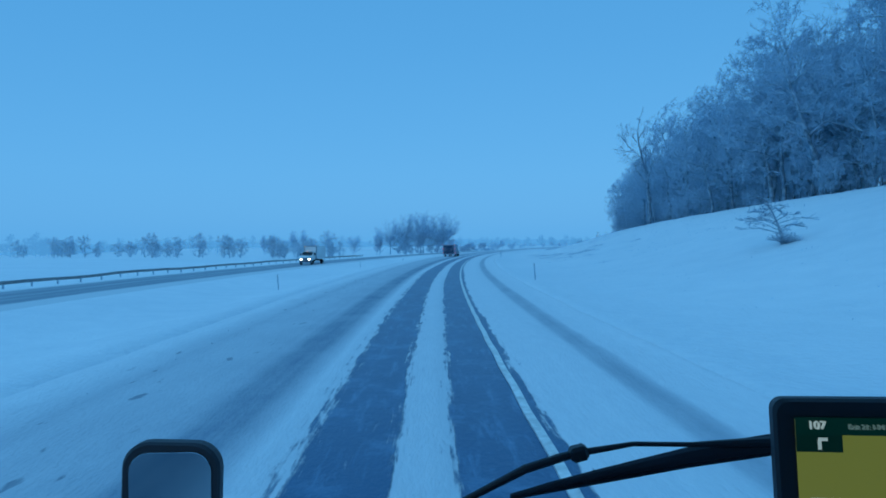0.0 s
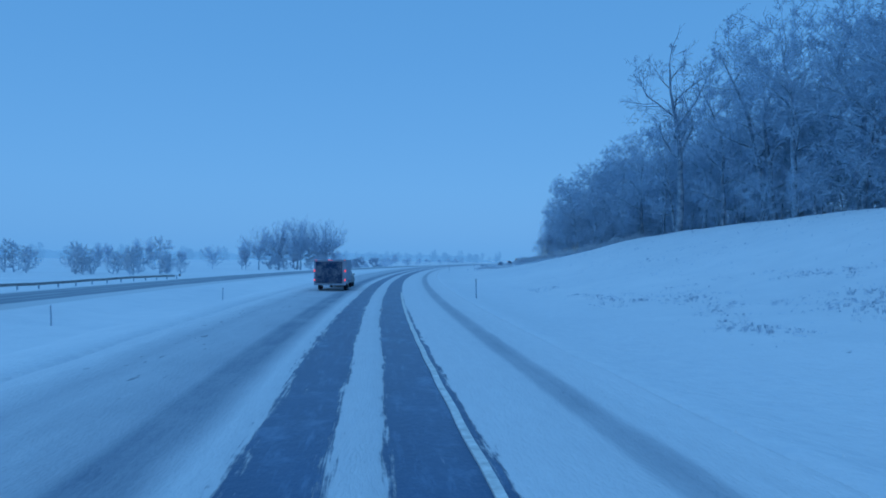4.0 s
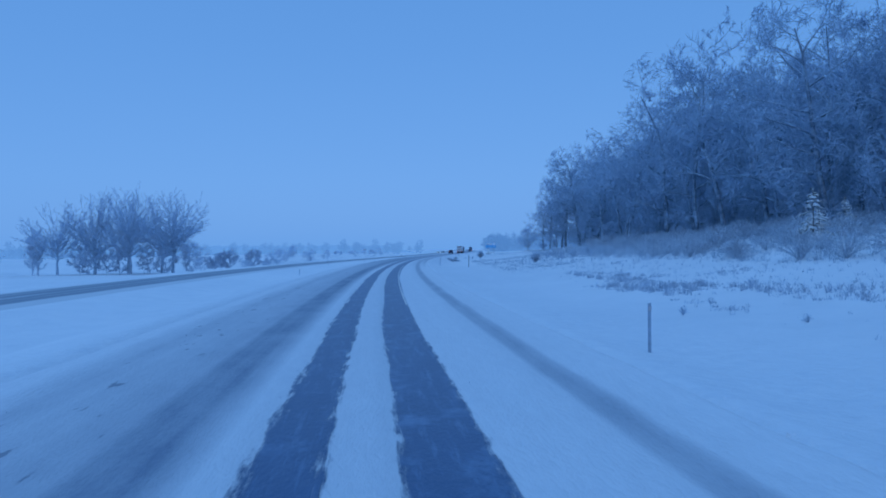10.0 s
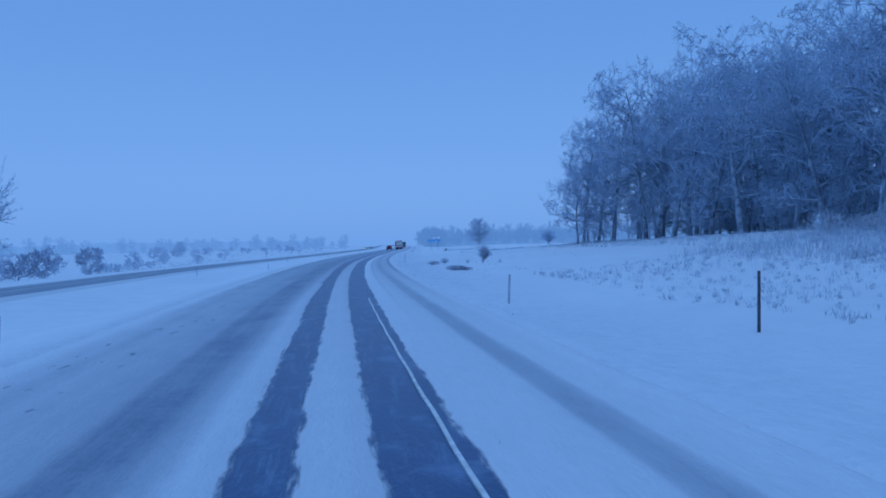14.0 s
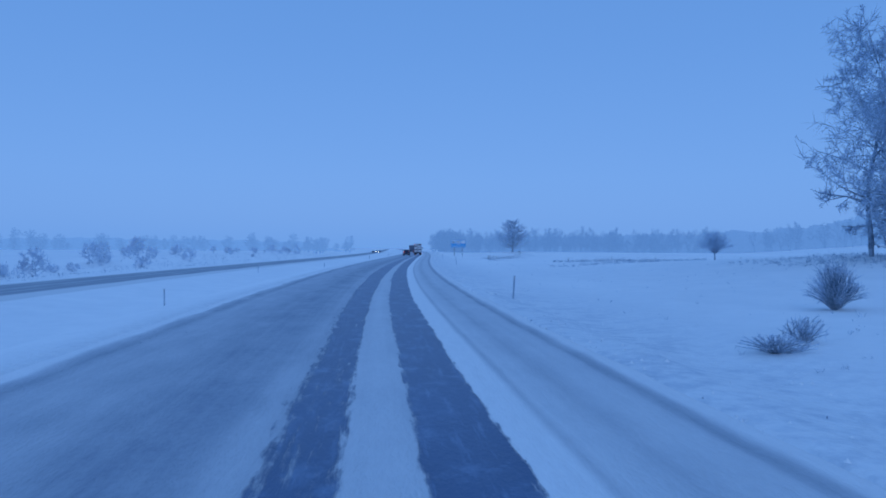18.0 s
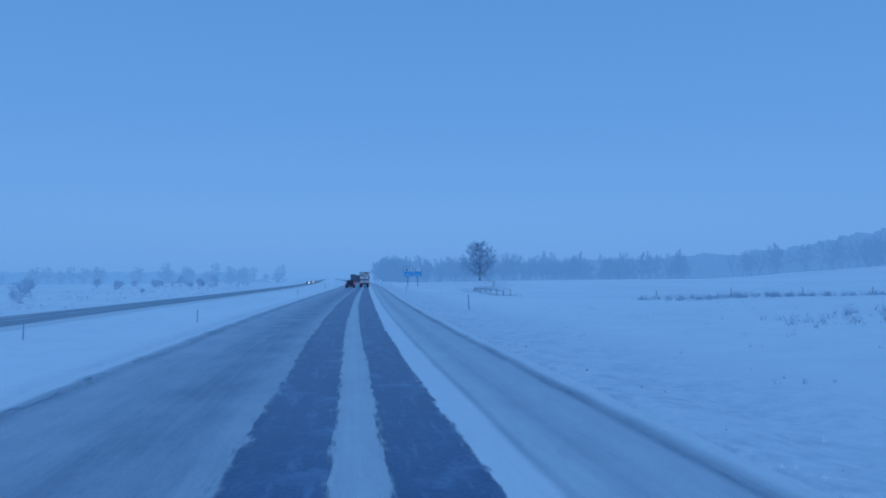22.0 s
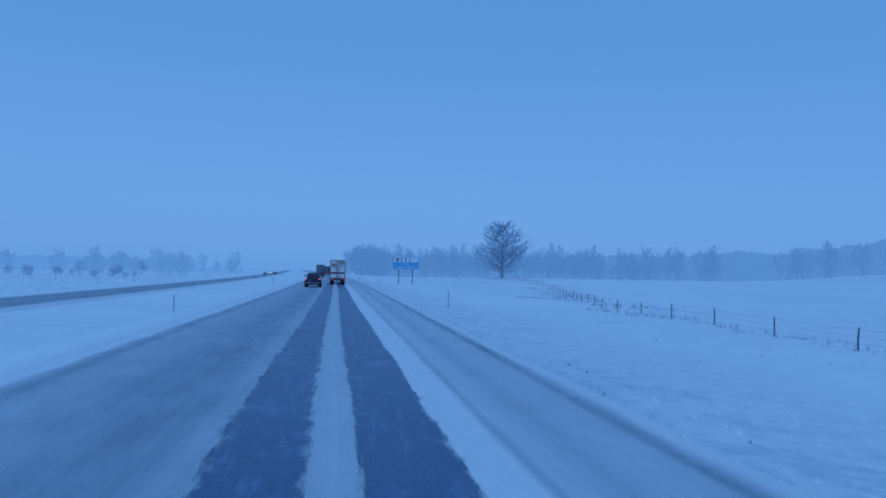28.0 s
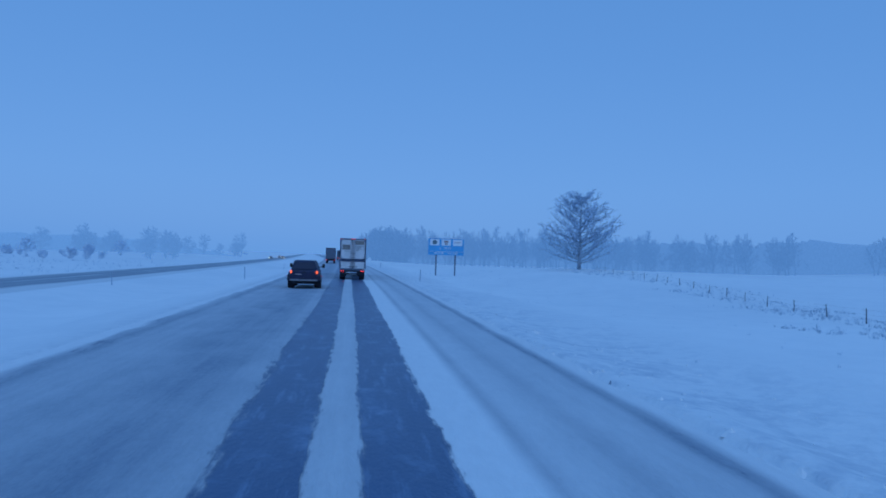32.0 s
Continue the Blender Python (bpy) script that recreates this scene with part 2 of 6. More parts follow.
    h = k.math("ADD", k.math("MULTIPLY", snow, k.math("ADD", 0.6, n4)), k.math("MULTIPLY", n4, 0.4))
    k.bump(h, 0.7, 0.04)
    return k.m


def tree_material(name, bark, frost, cover, up=0.5, fine=0.5):
    """Bark or twigs with rime and snow: white on what faces up, rime in patches all over."""
    k = Nodes(name)
    g = k.put("ShaderNodeNewGeometry")
    nz = k.put("ShaderNodeSeparateXYZ", Vector=g.outputs["Normal"]).outputs["Z"]
    n = k.noise(g.outputs["Position"], 1.3, 5, 0.6)
    n2 = k.noise(g.outputs["Position"], 9.0, 4, 0.6)
    lying = k.step(k.math("ADD", nz, k.math("MULTIPLY", k.math("SUBTRACT", n2, 0.5), fine)), up, up + 0.3)
    patch = k.math("MULTIPLY", k.step(k.math("ADD", n, k.math("MULTIPLY", k.math("SUBTRACT", n2, 0.5), 0.5)), 0.30, 0.78), cover)
    oi = k.put("ShaderNodeObjectInfo").outputs["Random"]
    white = k.math("MAXIMUM", lying, k.math("MULTIPLY", patch, k.math("ADD", 0.75, k.math("MULTIPLY", oi, 0.5))), clamp=True)
    wood = k.mix(n2, tuple(c * 0.7 for c in bark), tuple(c * 1.3 for c in bark))
    k.link(k.mix(white, wood, frost), "Base Color")
    k.b.inputs["Roughness"].default_value = 0.9
    k.b.inputs["Specular IOR Level"].default_value = 0.1
    return k.m


M_SNOW = snow_material()
M_SNOWFIELD = snow_material("snow_field", True)
M_ROAD = road_material()
M_BARK = tree_material("snowy_bark", (0.075, 0.07, 0.066), (0.78, 0.8, 0.82), 0.55, 0.45)
# twigs and wood bark: rime, with the air's blue haze painted into the colour
M_TWIG = tree_material("frosted_twigs_with_haze", (0.28, 0.385, 0.50), (0.57, 0.69, 0.815), 0.9, 0.35)
M_WOODBARK = tree_material("rimed_bark_with_haze", (0.13, 0.18, 0.24), (0.60, 0.71, 0.82), 0.7, 0.5)
M_BARETWIG = tree_material("lightly_frosted_twigs", (0.15, 0.215, 0.30), (0.54, 0.67, 0.81), 0.85, 0.45)
M_SLUSH = mat("grey_slush", (0.22, 0.29, 0.38), 0.7, vary=0.3, scale=6)
M_NEEDLE = tree_material("snowy_needles", (0.03, 0.05, 0.045), (0.82, 0.84, 0.86), 0.7, 0.25)
M_BRUSH = tree_material("snow_laden_brush", (0.27, 0.36, 0.47), (0.70, 0.78, 0.86), 0.9, 0.3)
M_WEED = tree_material("frosted_dry_stalks", (0.24, 0.33, 0.43), (0.66, 0.76, 0.85), 0.9, 0.35)
# both far colours carry rime plus painted haze, paler and bluer than rime
M_FARTREE = tree_material("rimed_far_bushes_with_haze", (0.52, 0.62, 0.73), (0.62, 0.71, 0.81), 0.9, 0.4)
M_FAROAK = tree_material("rimed_far_oaks_with_haze", (0.38, 0.48, 0.60), (0.50, 0.60, 0.72), 0.9, 0.4)
def backdrop_material(name="woods_haze_glow", glow=(0.060, 0.18, 0.44)):
    """The far woods: dim rimed wood with a sky-coloured emission that stands in for haze."""
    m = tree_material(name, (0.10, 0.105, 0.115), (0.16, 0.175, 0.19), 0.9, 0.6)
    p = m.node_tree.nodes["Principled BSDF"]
    # painted haze: the woods glow in a share of the sky's colour
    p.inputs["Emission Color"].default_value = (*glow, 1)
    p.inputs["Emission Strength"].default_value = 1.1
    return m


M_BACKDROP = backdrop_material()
M_HAZEWOOD = backdrop_material("closed_woods_haze_glow", (0.074, 0.212, 0.50))
M_HAZELOW = backdrop_material("far_woods_thick_haze_glow", (0.085, 0.242, 0.558))
M_POST = mat("galvanised_post", (0.33, 0.43, 0.54), 0.7, 0.0, vary=0.25, scale=6)
M_RAIL = mat("galvanised_rail", (0.30, 0.31, 0.32), 0.55, 0.4, vary=0.2, scale=2)
M_WOODPOST = mat("weathered_wood", (0.055, 0.07, 0.095), 0.85, vary=0.35, scale=8, bump=0.4)
M_WIRE = mat("fence_wire", (0.2, 0.2, 0.2), 0.6, 0.6)
M_LINE = mat("road_paint", (0.72, 0.72, 0.70), 0.6, vary=0.25, scale=5)
M_WHITE = mat("dirty_white_paint", (0.66, 0.67, 0.68), 0.45, vary=0.14, scale=1.5)
M_PANEL = mat("white_panel", (0.62, 0.64, 0.66), 0.5, vary=0.12, scale=0.8)
M_TRAILER = mat("grey_trailer_paint", (0.24, 0.31, 0.40), 0.5, vary=0.18, scale=1.5)
M_RAMP = tree_material("snow_dusted_ramp", (0.02, 0.045, 0.10), (0.4, 0.43, 0.46), 0.35, 0.6)
M_STEEL = mat("dull_steel", (0.10, 0.14, 0.20), 0.5, 0.2, vary=0.2, scale=3)
M_BLUEBAND = mat("navy_paint", (0.03, 0.05, 0.11), 0.5, vary=0.3, scale=3)
M_DARK = mat("black_plastic", (0.005, 0.008, 0.016), 0.5, vary=0.2, scale=9)
M_SOOT = mat("road_grime_black", (0.02, 0.027, 0.042), 0.75, vary=0.4, scale=4)
M_RUBBER = mat("tyre_rubber", (0.012, 0.017, 0.03), 0.8, vary=0.3, scale=9, bump=0.3)
M_RIM = mat("alloy_rim", (0.4, 0.41, 0.42), 0.35, 0.9, vary=0.2, scale=6)
# black paint with the blue veil of hazy air mixed into its colour
M_BLACKCAR = mat("black_car_paint_with_veil", (0.004, 0.013, 0.055), 0.5, vary=0.4, scale=2)
M_CHROME = mat("salted_chrome", (0.5, 0.51, 0.52), 0.3, 0.9, vary=0.2, scale=5)
M_GLASS = mat("dark_window_glass", (0.012, 0.014, 0.017), 0.08)
M_TINT = mat("tinted_window", (0.003, 0.009, 0.04), 0.4)
M_SALTED = mat("salted_bumper", (0.22, 0.24, 0.27), 0.5, 0.3, vary=0.4, scale=7)
M_GREYCAR = mat("grey_car_paint", (0.07, 0.095, 0.135), 0.35, vary=0.2, scale=2)
M_TAIL = mat("lit_red_lens", (0.5, 0.02, 0.02), 0.3, emit=(1.0, 0.06, 0.07), power=1.3)
M_ORANGE = mat("lit_orange_red_lens", (0.6, 0.08, 0.02), 0.3, emit=(1.0, 0.13, 0.04), power=1.5)
M_AMBER = mat("lit_amber_lens", (0.7, 0.25, 0.03), 0.3, emit=(1.0, 0.45, 0.12), power=2.0)
M_HEAD = mat("lit_headlight", (0.8, 0.75, 0.6), 0.2, emit=(1.0, 0.9, 0.72), power=9.0)
M_OCHRE = mat("faded_placard", (0.24, 0.22, 0.21), 0.7, vary=0.2, scale=5)
M_GREYTXT = mat("grey_lettering", (0.2, 0.22, 0.25), 0.6)
M_SIGNBLUE = mat("sign_blue", (0.06, 0.38, 0.68), 0.55, vary=0.1, scale=1)
M_SIGNWHITE = mat("sign_white", (0.74, 0.77, 0.8), 0.55)
M_LOGO_A = mat("logo_grey_green", (0.10, 0.17, 0.2), 0.6)
M_LOGO_B = mat("logo_brown", (0.28, 0.16, 0.16), 0.6)
M_LOGO_C = mat("logo_pale", (0.45, 0.47, 0.52), 0.6)


# ---- mesh helpers ----
def mesh_ob(name, verts, faces, material, parent=None, label="", smooth=False):
    me = bpy.data.meshes.new(name)
    me.from_pydata(verts, [], faces)
    me.materials.append(material)
    if smooth:
        me.polygons.foreach_set("use_smooth", [True] * len(me.polygons))
    ob = new(name, me)
    if parent:
        ob.parent = parent
    if label:
        ob["label"] = label
    return ob


def part(name, bm, material, parent, label=""):
    me = bpy.data.meshes.new(name)
    bm.to_mesh(me)
    bm.free()
    me.materials.append(material)
    ob = new(name, me)
    ob.parent = parent
    if label:
        ob["label"] = label
    return ob


def box(size, at=(0, 0, 0), bevel=0.0, segments=1, taper=None, turn=None):
    """A bevelled block of size (x, y, z) centred at the point; taper: scale of its top in x, y."""
    bm = bmesh.new()
    bmesh.ops.create_cube(bm, size=1.0)
    for v in bm.verts:
        if taper and v.co.z > 0:
            v.co.x *= taper[0]
            v.co.y *= taper[1]
        v.co = Vector((v.co.x * size[0], v.co.y * size[1], v.co.z * size[2]))
    if bevel:
        bmesh.ops.bevel(bm, geom=bm.edges[:], offset=bevel, segments=segments, affect="EDGES", profile=0.6)
    if turn:
        bmesh.ops.rotate(bm, verts=bm.verts, matrix=Euler([radians(a) for a in turn]).to_matrix())
    bmesh.ops.translate(bm, verts=bm.verts, vec=Vector(at))
    return bm


def tube(points, radius, sides=8, close=True):
    """A round bar through the points; radius: one number, or one a point."""
    bm = bmesh.new()
    rad = [radius] * len(points) if not isinstance(radius, (list, tuple)) else radius
    pts = [Vector(p) for p in points]
    rings = []
    for i, p in enumerate(pts):
        d = (pts[min(i + 1, len(pts) - 1)] - pts[max(i - 1, 0)]).normalized()
        a = d.orthogonal().normalized()
        b = d.cross(a)
        rings.append([bm.verts.new(p + (a * math.cos(2 * math.pi * k / sides) + b * math.sin(2 * math.pi * k / sides)) * rad[i]) for k in range(sides)])
    # keep rings aligned
    for r0, r1 in zip(rings, rings[1:]):
        best = min(range(sides), key=lambda o: sum((r0[k].co - r1[(k + o) % sides].co).length_squared for k in range(sides)))
        r1[:] = r1[best:] + r1[:best]
        for k in range(sides):
            bm.faces.new((r0[k], r0[(k + 1) % sides], r1[(k + 1) % sides], r1[k]))
    if close:
        bm.faces.new(rings[0][::-1])
        bm.faces.new(rings[-1])
    bmesh.ops.recalc_face_normals(bm, faces=bm.faces)
    return bm


def join(*bms):
    out = bmesh.new()
    for b in bms:
        me = bpy.data.meshes.new("tmp")
        b.to_mesh(me)
        b.free()
        out.from_mesh(me)
        bpy.data.meshes.remove(me)
    return out


def prism(outline, x0, x1, bevel=0.0):
    """A side outline of (y, z) points drawn out from x0 to x1."""
    bm = bmesh.new()
    a = [bm.verts.new((x0, y, z)) for y, z in outline]
    b = [bm.verts.new((x1, y, z)) for y, z in outline]
    n = len(outline)
    bm.faces.new(a)
    bm.faces.new(b[::-1])
    for i in range(n):
        bm.faces.new((a[i], b[i], b[(i + 1) % n], a[(i + 1) % n]))
    bmesh.ops.recalc_face_normals(bm, faces=bm.faces)
    if bevel:
        bmesh.ops.bevel(bm, geom=bm.edges[:], offset=bevel, segments=2, affect="EDGES", profile=0.6)
    return bm


def value_noise(x, y, seed=0):
    """Smooth noise in -1..1 over arrays."""
    xi, yi = np.floor(x).astype(int), np.floor(y).astype(int)
    fx, fy = x - xi, y - yi
    fx, fy = fx * fx * (3 - 2 * fx), fy * fy * (3 - 2 * fy)

    def h(i, j):
        n = (i * 374761393 + j * 668265263 + seed * 974711) & 0x7FFFFFFF
        n = ((n ^ (n >> 13)) * 1274126177) & 0x7FFFFFFF
        return ((n ^ (n >> 16)) & 0xFFFF) / 32768.0 - 1

    a = h(xi, yi) * (1 - fx) + h(xi + 1, yi) * fx
    b = h(xi, yi + 1) * (1 - fx) + h(xi + 1, yi + 1) * fx
    return a * (1 - fy) + b * fy


def ease(x):
    x = np.clip(x, 0, 1)
    return x * x * (3 - 2 * x)


# ---- the lie of the land ----
def ground_z(s, lat):
    """Height of the snow: flat carriageways, a dipping median, the wooded bank, then open fields."""
    s, lat = np.asarray(s, float), np.asarray(lat, float)
    z = np.zeros(np.broadcast(s, lat).shape)
    bank = np.interp(s, [-400, -60, 40, 190, 230, 266, 340, 420, 450, 490, 540, 590, 612, 640, 660, 720, 860, 4000], [8.5, 8.5, 8.4, 7.3, 5.0, 4.2, 3.2, 2.2, 1.2, 0.2, -0.6, -0.9, 0.0, 0.7, 1.1, 0.4, -1.2, -1.2])
    z = z + bank * ease((lat - 9.5) / 37.0)
    z = z + np.interp(s, [-400, 200, 330, 430, 4000], [0.045, 0.045, 0.03, 0.0, 0.0]) * np.clip(lat - 46, 0, 160)
    far = np.interp(s, [-400, 430, 480, 640, 800, 1000, 4000], [0, 0, 0.9, 1.0, 0.55, 0.1, 0.0])
    z = z + far * 13.0 * ease((lat - 185) / 140.0)
    z = z - 0.16 * ease((lat - 5.6) / 1.6) * (1 - ease((lat - 8.2) / 3.0))
    z = z - 0.95 * ease((lat - 8) / 7) * (1 - ease((lat - 20) / 9)) * np.interp(s, [560, 610, 690, 730], [0, 1, 1, 0])
    z = z + 0.07 * ease((lat - 5.6) / 1.5) * (1 - ease((lat - 13) / 6)) * value_noise(s / 13.0, lat / 1.3, 14)
    late = np.interp(s, [300, 360], [0.35, 1.0])
    z = z + late * np.exp(-((lat - 6.4 - 0.5 * value_noise(s / 17.0, 0 * lat, 41)) / 0.7) ** 2) * (0.09 + 0.10 * value_noise(s / 3.1, lat / 0.9, 42))
    z = z + late * 0.06 * ease((lat - 5.8) / 1.0) * (1 - ease((lat - 13) / 5)) * value_noise(s / 2.2, lat / 1.2, 43)
    # median and the far carriageway
    z = z - 1.75 * ease((-lat - 8.0) / 8.0) + 0.5 * ease((-lat - 18.5) / 6.0)
    z = z - 0.5 * ease((-lat - 38.5) / 6.0) + np.interp(s, [-400, 200, 330, 400, 490, 560, 4000], [-1.0, -1.0, -2.0, -3.0, -3.0, 1.3, 1.3]) * ease((-lat - 46) / 36.0)
    rough = ease((np.abs(lat + 1.0) - 6.5) / 5.0) * (1 - ((lat < -24.5) & (lat > -39)).astype(float) * 0.9)
    z = z + rough * (0.10 * value_noise(s / 9.0, lat / 7.0, 1) + 0.05 * value_noise(s / 2.6, lat / 2.1, 2))
    z = z + ease((np.abs(lat) - 55) / 60) * (0.5 * value_noise(s / 70.0, lat / 60.0, 3))
    return z


def place(s, lat, dz=0.0):
    x, y = along(s, lat)
    return Vector((float(x), float(y), float(ground_z(s, lat)) + dz))


def stand(s, lat, turn=0.0, dz=0.0):
    """A pose on the ground at s, lat, its y axis along the road."""
    p = place(s, lat, dz)
    return pose(p.x, p.y, p.z, 0, 0, -heading(s) + turn)


def lane_u(s, lat):
    """Where a point lies across the lane as the wheel tracks run: their four edges are set along the road to fit the
    camera's view.
    """
    at = [0, 64, 110, 160, 215, 270, 330, 380, 430, 500, 550, 640]
    edges = ((-1.55, -1.6, -1.55, -1.5, -1.4, -1.3, -1.15, -1.1, -1.5, -1.55, -1.6, -1.5),
             (-0.45, -0.42, -0.5, -0.6, -0.55, -0.5, -0.38, -0.36, -0.12, -0.3, -0.5, -0.4),
             (0.35, 0.33, 0.28, 0.22, 0.3, 0.45, 0.52, 0.62, 0.6, 0.35, 0.16, 0.3),
             (1.7, 1.72, 1.6, 1.38, 1.5, 1.58, 1.75, 1.84, 1.85, 1.8, 1.35, 1.5))
    marks = (-1.5, -0.5, 0.45, 1.6)
    e = [np.interp(s, at, row) + 0.05 * value_noise(s / 11.0, 0 * lat, 71 + i) for i, row in enumerate(edges)]
    out = np.where(lat < e[0], lat + (marks[0] - e[0]) * ease((lat + 3.2) / 1.6), lat + (marks[3] - e[3]) * ease((3.0 - lat) / 1.2))
    for i in range(3):
        f = (lat - e[i]) / (e[i + 1] - e[i])
        out = np.where((f >= 0) & (f <= 1), marks[i] + f * (marks[i + 1] - marks[i]), out)
    return out


def sheet(name, s_list, lat_list, zfun, material, uv=None, across=None):
    S2, L2 = np.meshgrid(np.array(s_list, float), np.array(lat_list, float), indexing="ij")
    inner = np.clip(L2, -700, 700)
    x, y = along(S2, inner)
    x = x + (L2 - inner) * math.cos(radians(14))
    y = y - (L2 - inner) * math.sin(radians(14))
    z = zfun(S2, L2)
    n, m = S2.shape
    idx = np.arange(n * m).reshape(n, m)
    faces = np.stack([idx[:-1, :-1], idx[:-1, 1:], idx[1:, 1:], idx[1:, :-1]], -1).reshape(-1, 4)
    verts = np.stack([x, y, z], -1).reshape(-1, 3)
    me = bpy.data.meshes.new(name)
    me.vertices.add(len(verts))
    me.vertices.foreach_set("co", verts.ravel())
    me.loops.add(faces.size)
    me.loops.foreach_set("vertex_index", faces.ravel())
    me.polygons.add(len(faces))
    me.polygons.foreach_set("loop_start", np.arange(0, faces.size, 4))
    me.polygons.foreach_set("use_smooth", np.ones(len(faces), bool))
    me.update(calc_edges=True)
    if uv:
        layer = me.uv_layers.new(name=uv)
        U2 = across(S2, L2) if across else L2
        w = np.stack([U2.ravel()[faces.ravel()], S2.ravel()[faces.ravel()]], -1)
        layer.data.foreach_set("uv", w.ravel())
    me.materials.append(material)
    me.flip_normals()
    return new(name, me)


ROAD_R, ROAD_L = 5.5, -7.2
OPP_R, OPP_L = -25.8, -37.4


def ground_height(s, lat):
    z = ground_z(s, lat)
    z = np.where((lat < ROAD_R - 0.3) & (lat > ROAD_L + 0.3), z - 0.35, z)
    return np.where((lat < OPP_R - 0.3) & (lat > OPP_L + 0.3), z - 0.35, z)


g_s = np.concatenate([np.arange(-600, -40, 40), np.arange(-40, 720, 1.6), np.arange(720, 1000, 12), np.arange(1000, 3500, 120)])
g_l = np.concatenate([[-4500, -2500, -1400, -900], np.arange(-700, -120, 40), np.arange(-120, -40, 6), [-39.5], [OPP_L, OPP_L + 0.35, OPP_R - 0.35, OPP_R],
                      np.arange(-25, -7.4, 0.8), [ROAD_L, ROAD_L + 0.35, ROAD_R - 0.35, ROAD_R], np.arange(5.9, 26, 0.7), np.arange(26.5, 60, 2.0),
                      np.arange(62, 160, 8), np.arange(170, 700, 25), [900, 1400, 2500, 4500]])
ground = tagged(sheet("ground", g_s, g_l, ground_height, M_SNOWFIELD, "lane"), "open land under fresh blue-white snow", "snow field", kind="structure")


def road_height(s, lat):
    cover = np.interp(lane_u(s, lat), [-7.5, -6.3, -5.6, -5.0, -3.6, -2.2, -1.8, -1.5, -0.5, -0.3, 0.3, 0.45, 1.5, 1.8, 3.2, 3.55, 3.9, 5.6],
                      [0.03, 0.02, -0.01, 0.0, -0.012, 0.008, 0.012, -0.02, -0.02, 0.008, 0.008, -0.02, -0.02, 0.012, 0.015, -0.015, 0.02, 0.035])
    cl = 0.012 * value_noise(s / 1.7, lat / 0.3, 5) + 0.008 * value_noise(s / 0.9, lat / 0.2, 6)
    cl = cl * np.interp(lat, [-7.2, -6.0, -5.0, 2.0, 2.6, 5.5], [2.4, 2.0, 1.0, 1.0, 2.2, 2.6])
    z = cover + cl * np.interp(cover, [-0.02, 0.01], [0.15, 1.0])
    # ploughed, broken ridge along the left edge and thinner ones on the shoulder
    left = np.exp(-((lat + 6.45 - 0.25 * value_noise(s / 9.0, 0 * s, 8)) / 0.33) ** 2)
    right = np.exp(-((lat - 5.15) / 0.2) ** 2) * 0.5
    z = z + (left + right) * (0.035 + 0.05 * value_noise(s / 1.1, lat / 0.35, 9))
    edge = np.minimum(lat - (ROAD_L - 0.05), (ROAD_R + 0.05) - lat)
    return z - 0.10 * (1 - ease(edge / 0.25))


r_s = np.concatenate([np.arange(-60, 640, 0.9), np.arange(640, 1000, 6), np.arange(1000, 2600, 60)])
r_l = np.arange(ROAD_L - 0.05, ROAD_R + 0.06, 0.15)
road = tagged(sheet("road", r_s, r_l, road_height, M_ROAD, "lane", lane_u), "two-lane highway with dark wheel tracks through packed snow", "road", kind="structure")


def opposite_height(s, lat):
    z = ground_z(s, -31.0) + 0.03 + 0 * lat
    edge = np.minimum(lat - (OPP_L - 0.35), (OPP_R + 0.35) - lat)
    return z + 0.02 - 0.05 * (1 - ease(edge / 0.8))


def opposite_material():
    """The carriageway beyond the median: broad dark wheel tracks, slush at the sides."""
    k = Nodes("slushy_asphalt")
    uv = k.put("ShaderNodeUVMap")
    uv.uv_map = "lane"
    sep = k.put("ShaderNodeSeparateXYZ", Vector=uv.outputs[0])
    u, v = sep.outputs["X"], sep.outputs["Y"]
    q = k.put("ShaderNodeCombineXYZ", X=k.math("MULTIPLY", u, 1.6), Y=k.math("MULTIPLY", v, 0.08)).outputs[0]
    n = k.noise(q, 1.0, 5, 0.6)
    q2 = k.put("ShaderNodeCombineXYZ", X=k.math("MULTIPLY", u, 6.0), Y=k.math("MULTIPLY", v, 0.8)).outputs[0]
    n2 = k.noise(q2, 1.0, 5, 0.6)
    t = k.math("DIVIDE", k.math("ADD", u, 38.0), 13.0)
    stops = [(-38, 1), (-36.6, .85), (-35.6, .3), (-34.6, .45), (-33.4, .2), (-32.2, .5), (-31.2, .25), (-30.2, .42), (-29, .22), (-28, .55), (-27, .9), (-25, 1)]
    cover = k.ramp(t, [((a + 38) / 13, c) for a, c in stops])
    snow = k.step(k.math("ADD", cover, k.math("MULTIPLY", k.math("SUBTRACT", n, 0.5), 0.7)), 0.3, 0.7)
    tar = k.mix(n2, (0.14, 0.18, 0.235), (0.26, 0.31, 0.37))
    k.link(k.mix(snow, tar, (0.62, 0.64, 0.66)), "Base Color")
    k.b.inputs["Roughness"].default_value = 0.55
    k.bump(k.math("ADD", snow, n2), 0.4, 0.03)
    return k.m


tagged(sheet("road_opposite", np.concatenate([np.arange(-300, 720, 4.0), np.arange(720, 2600, 60)]), np.arange(OPP_L - 0.35, OPP_R + 0.36, 0.41),
             opposite_height, opposite_material(), "lane"), "opposite carriageway with slushy dark asphalt beyond the median", "road", kind="structure")


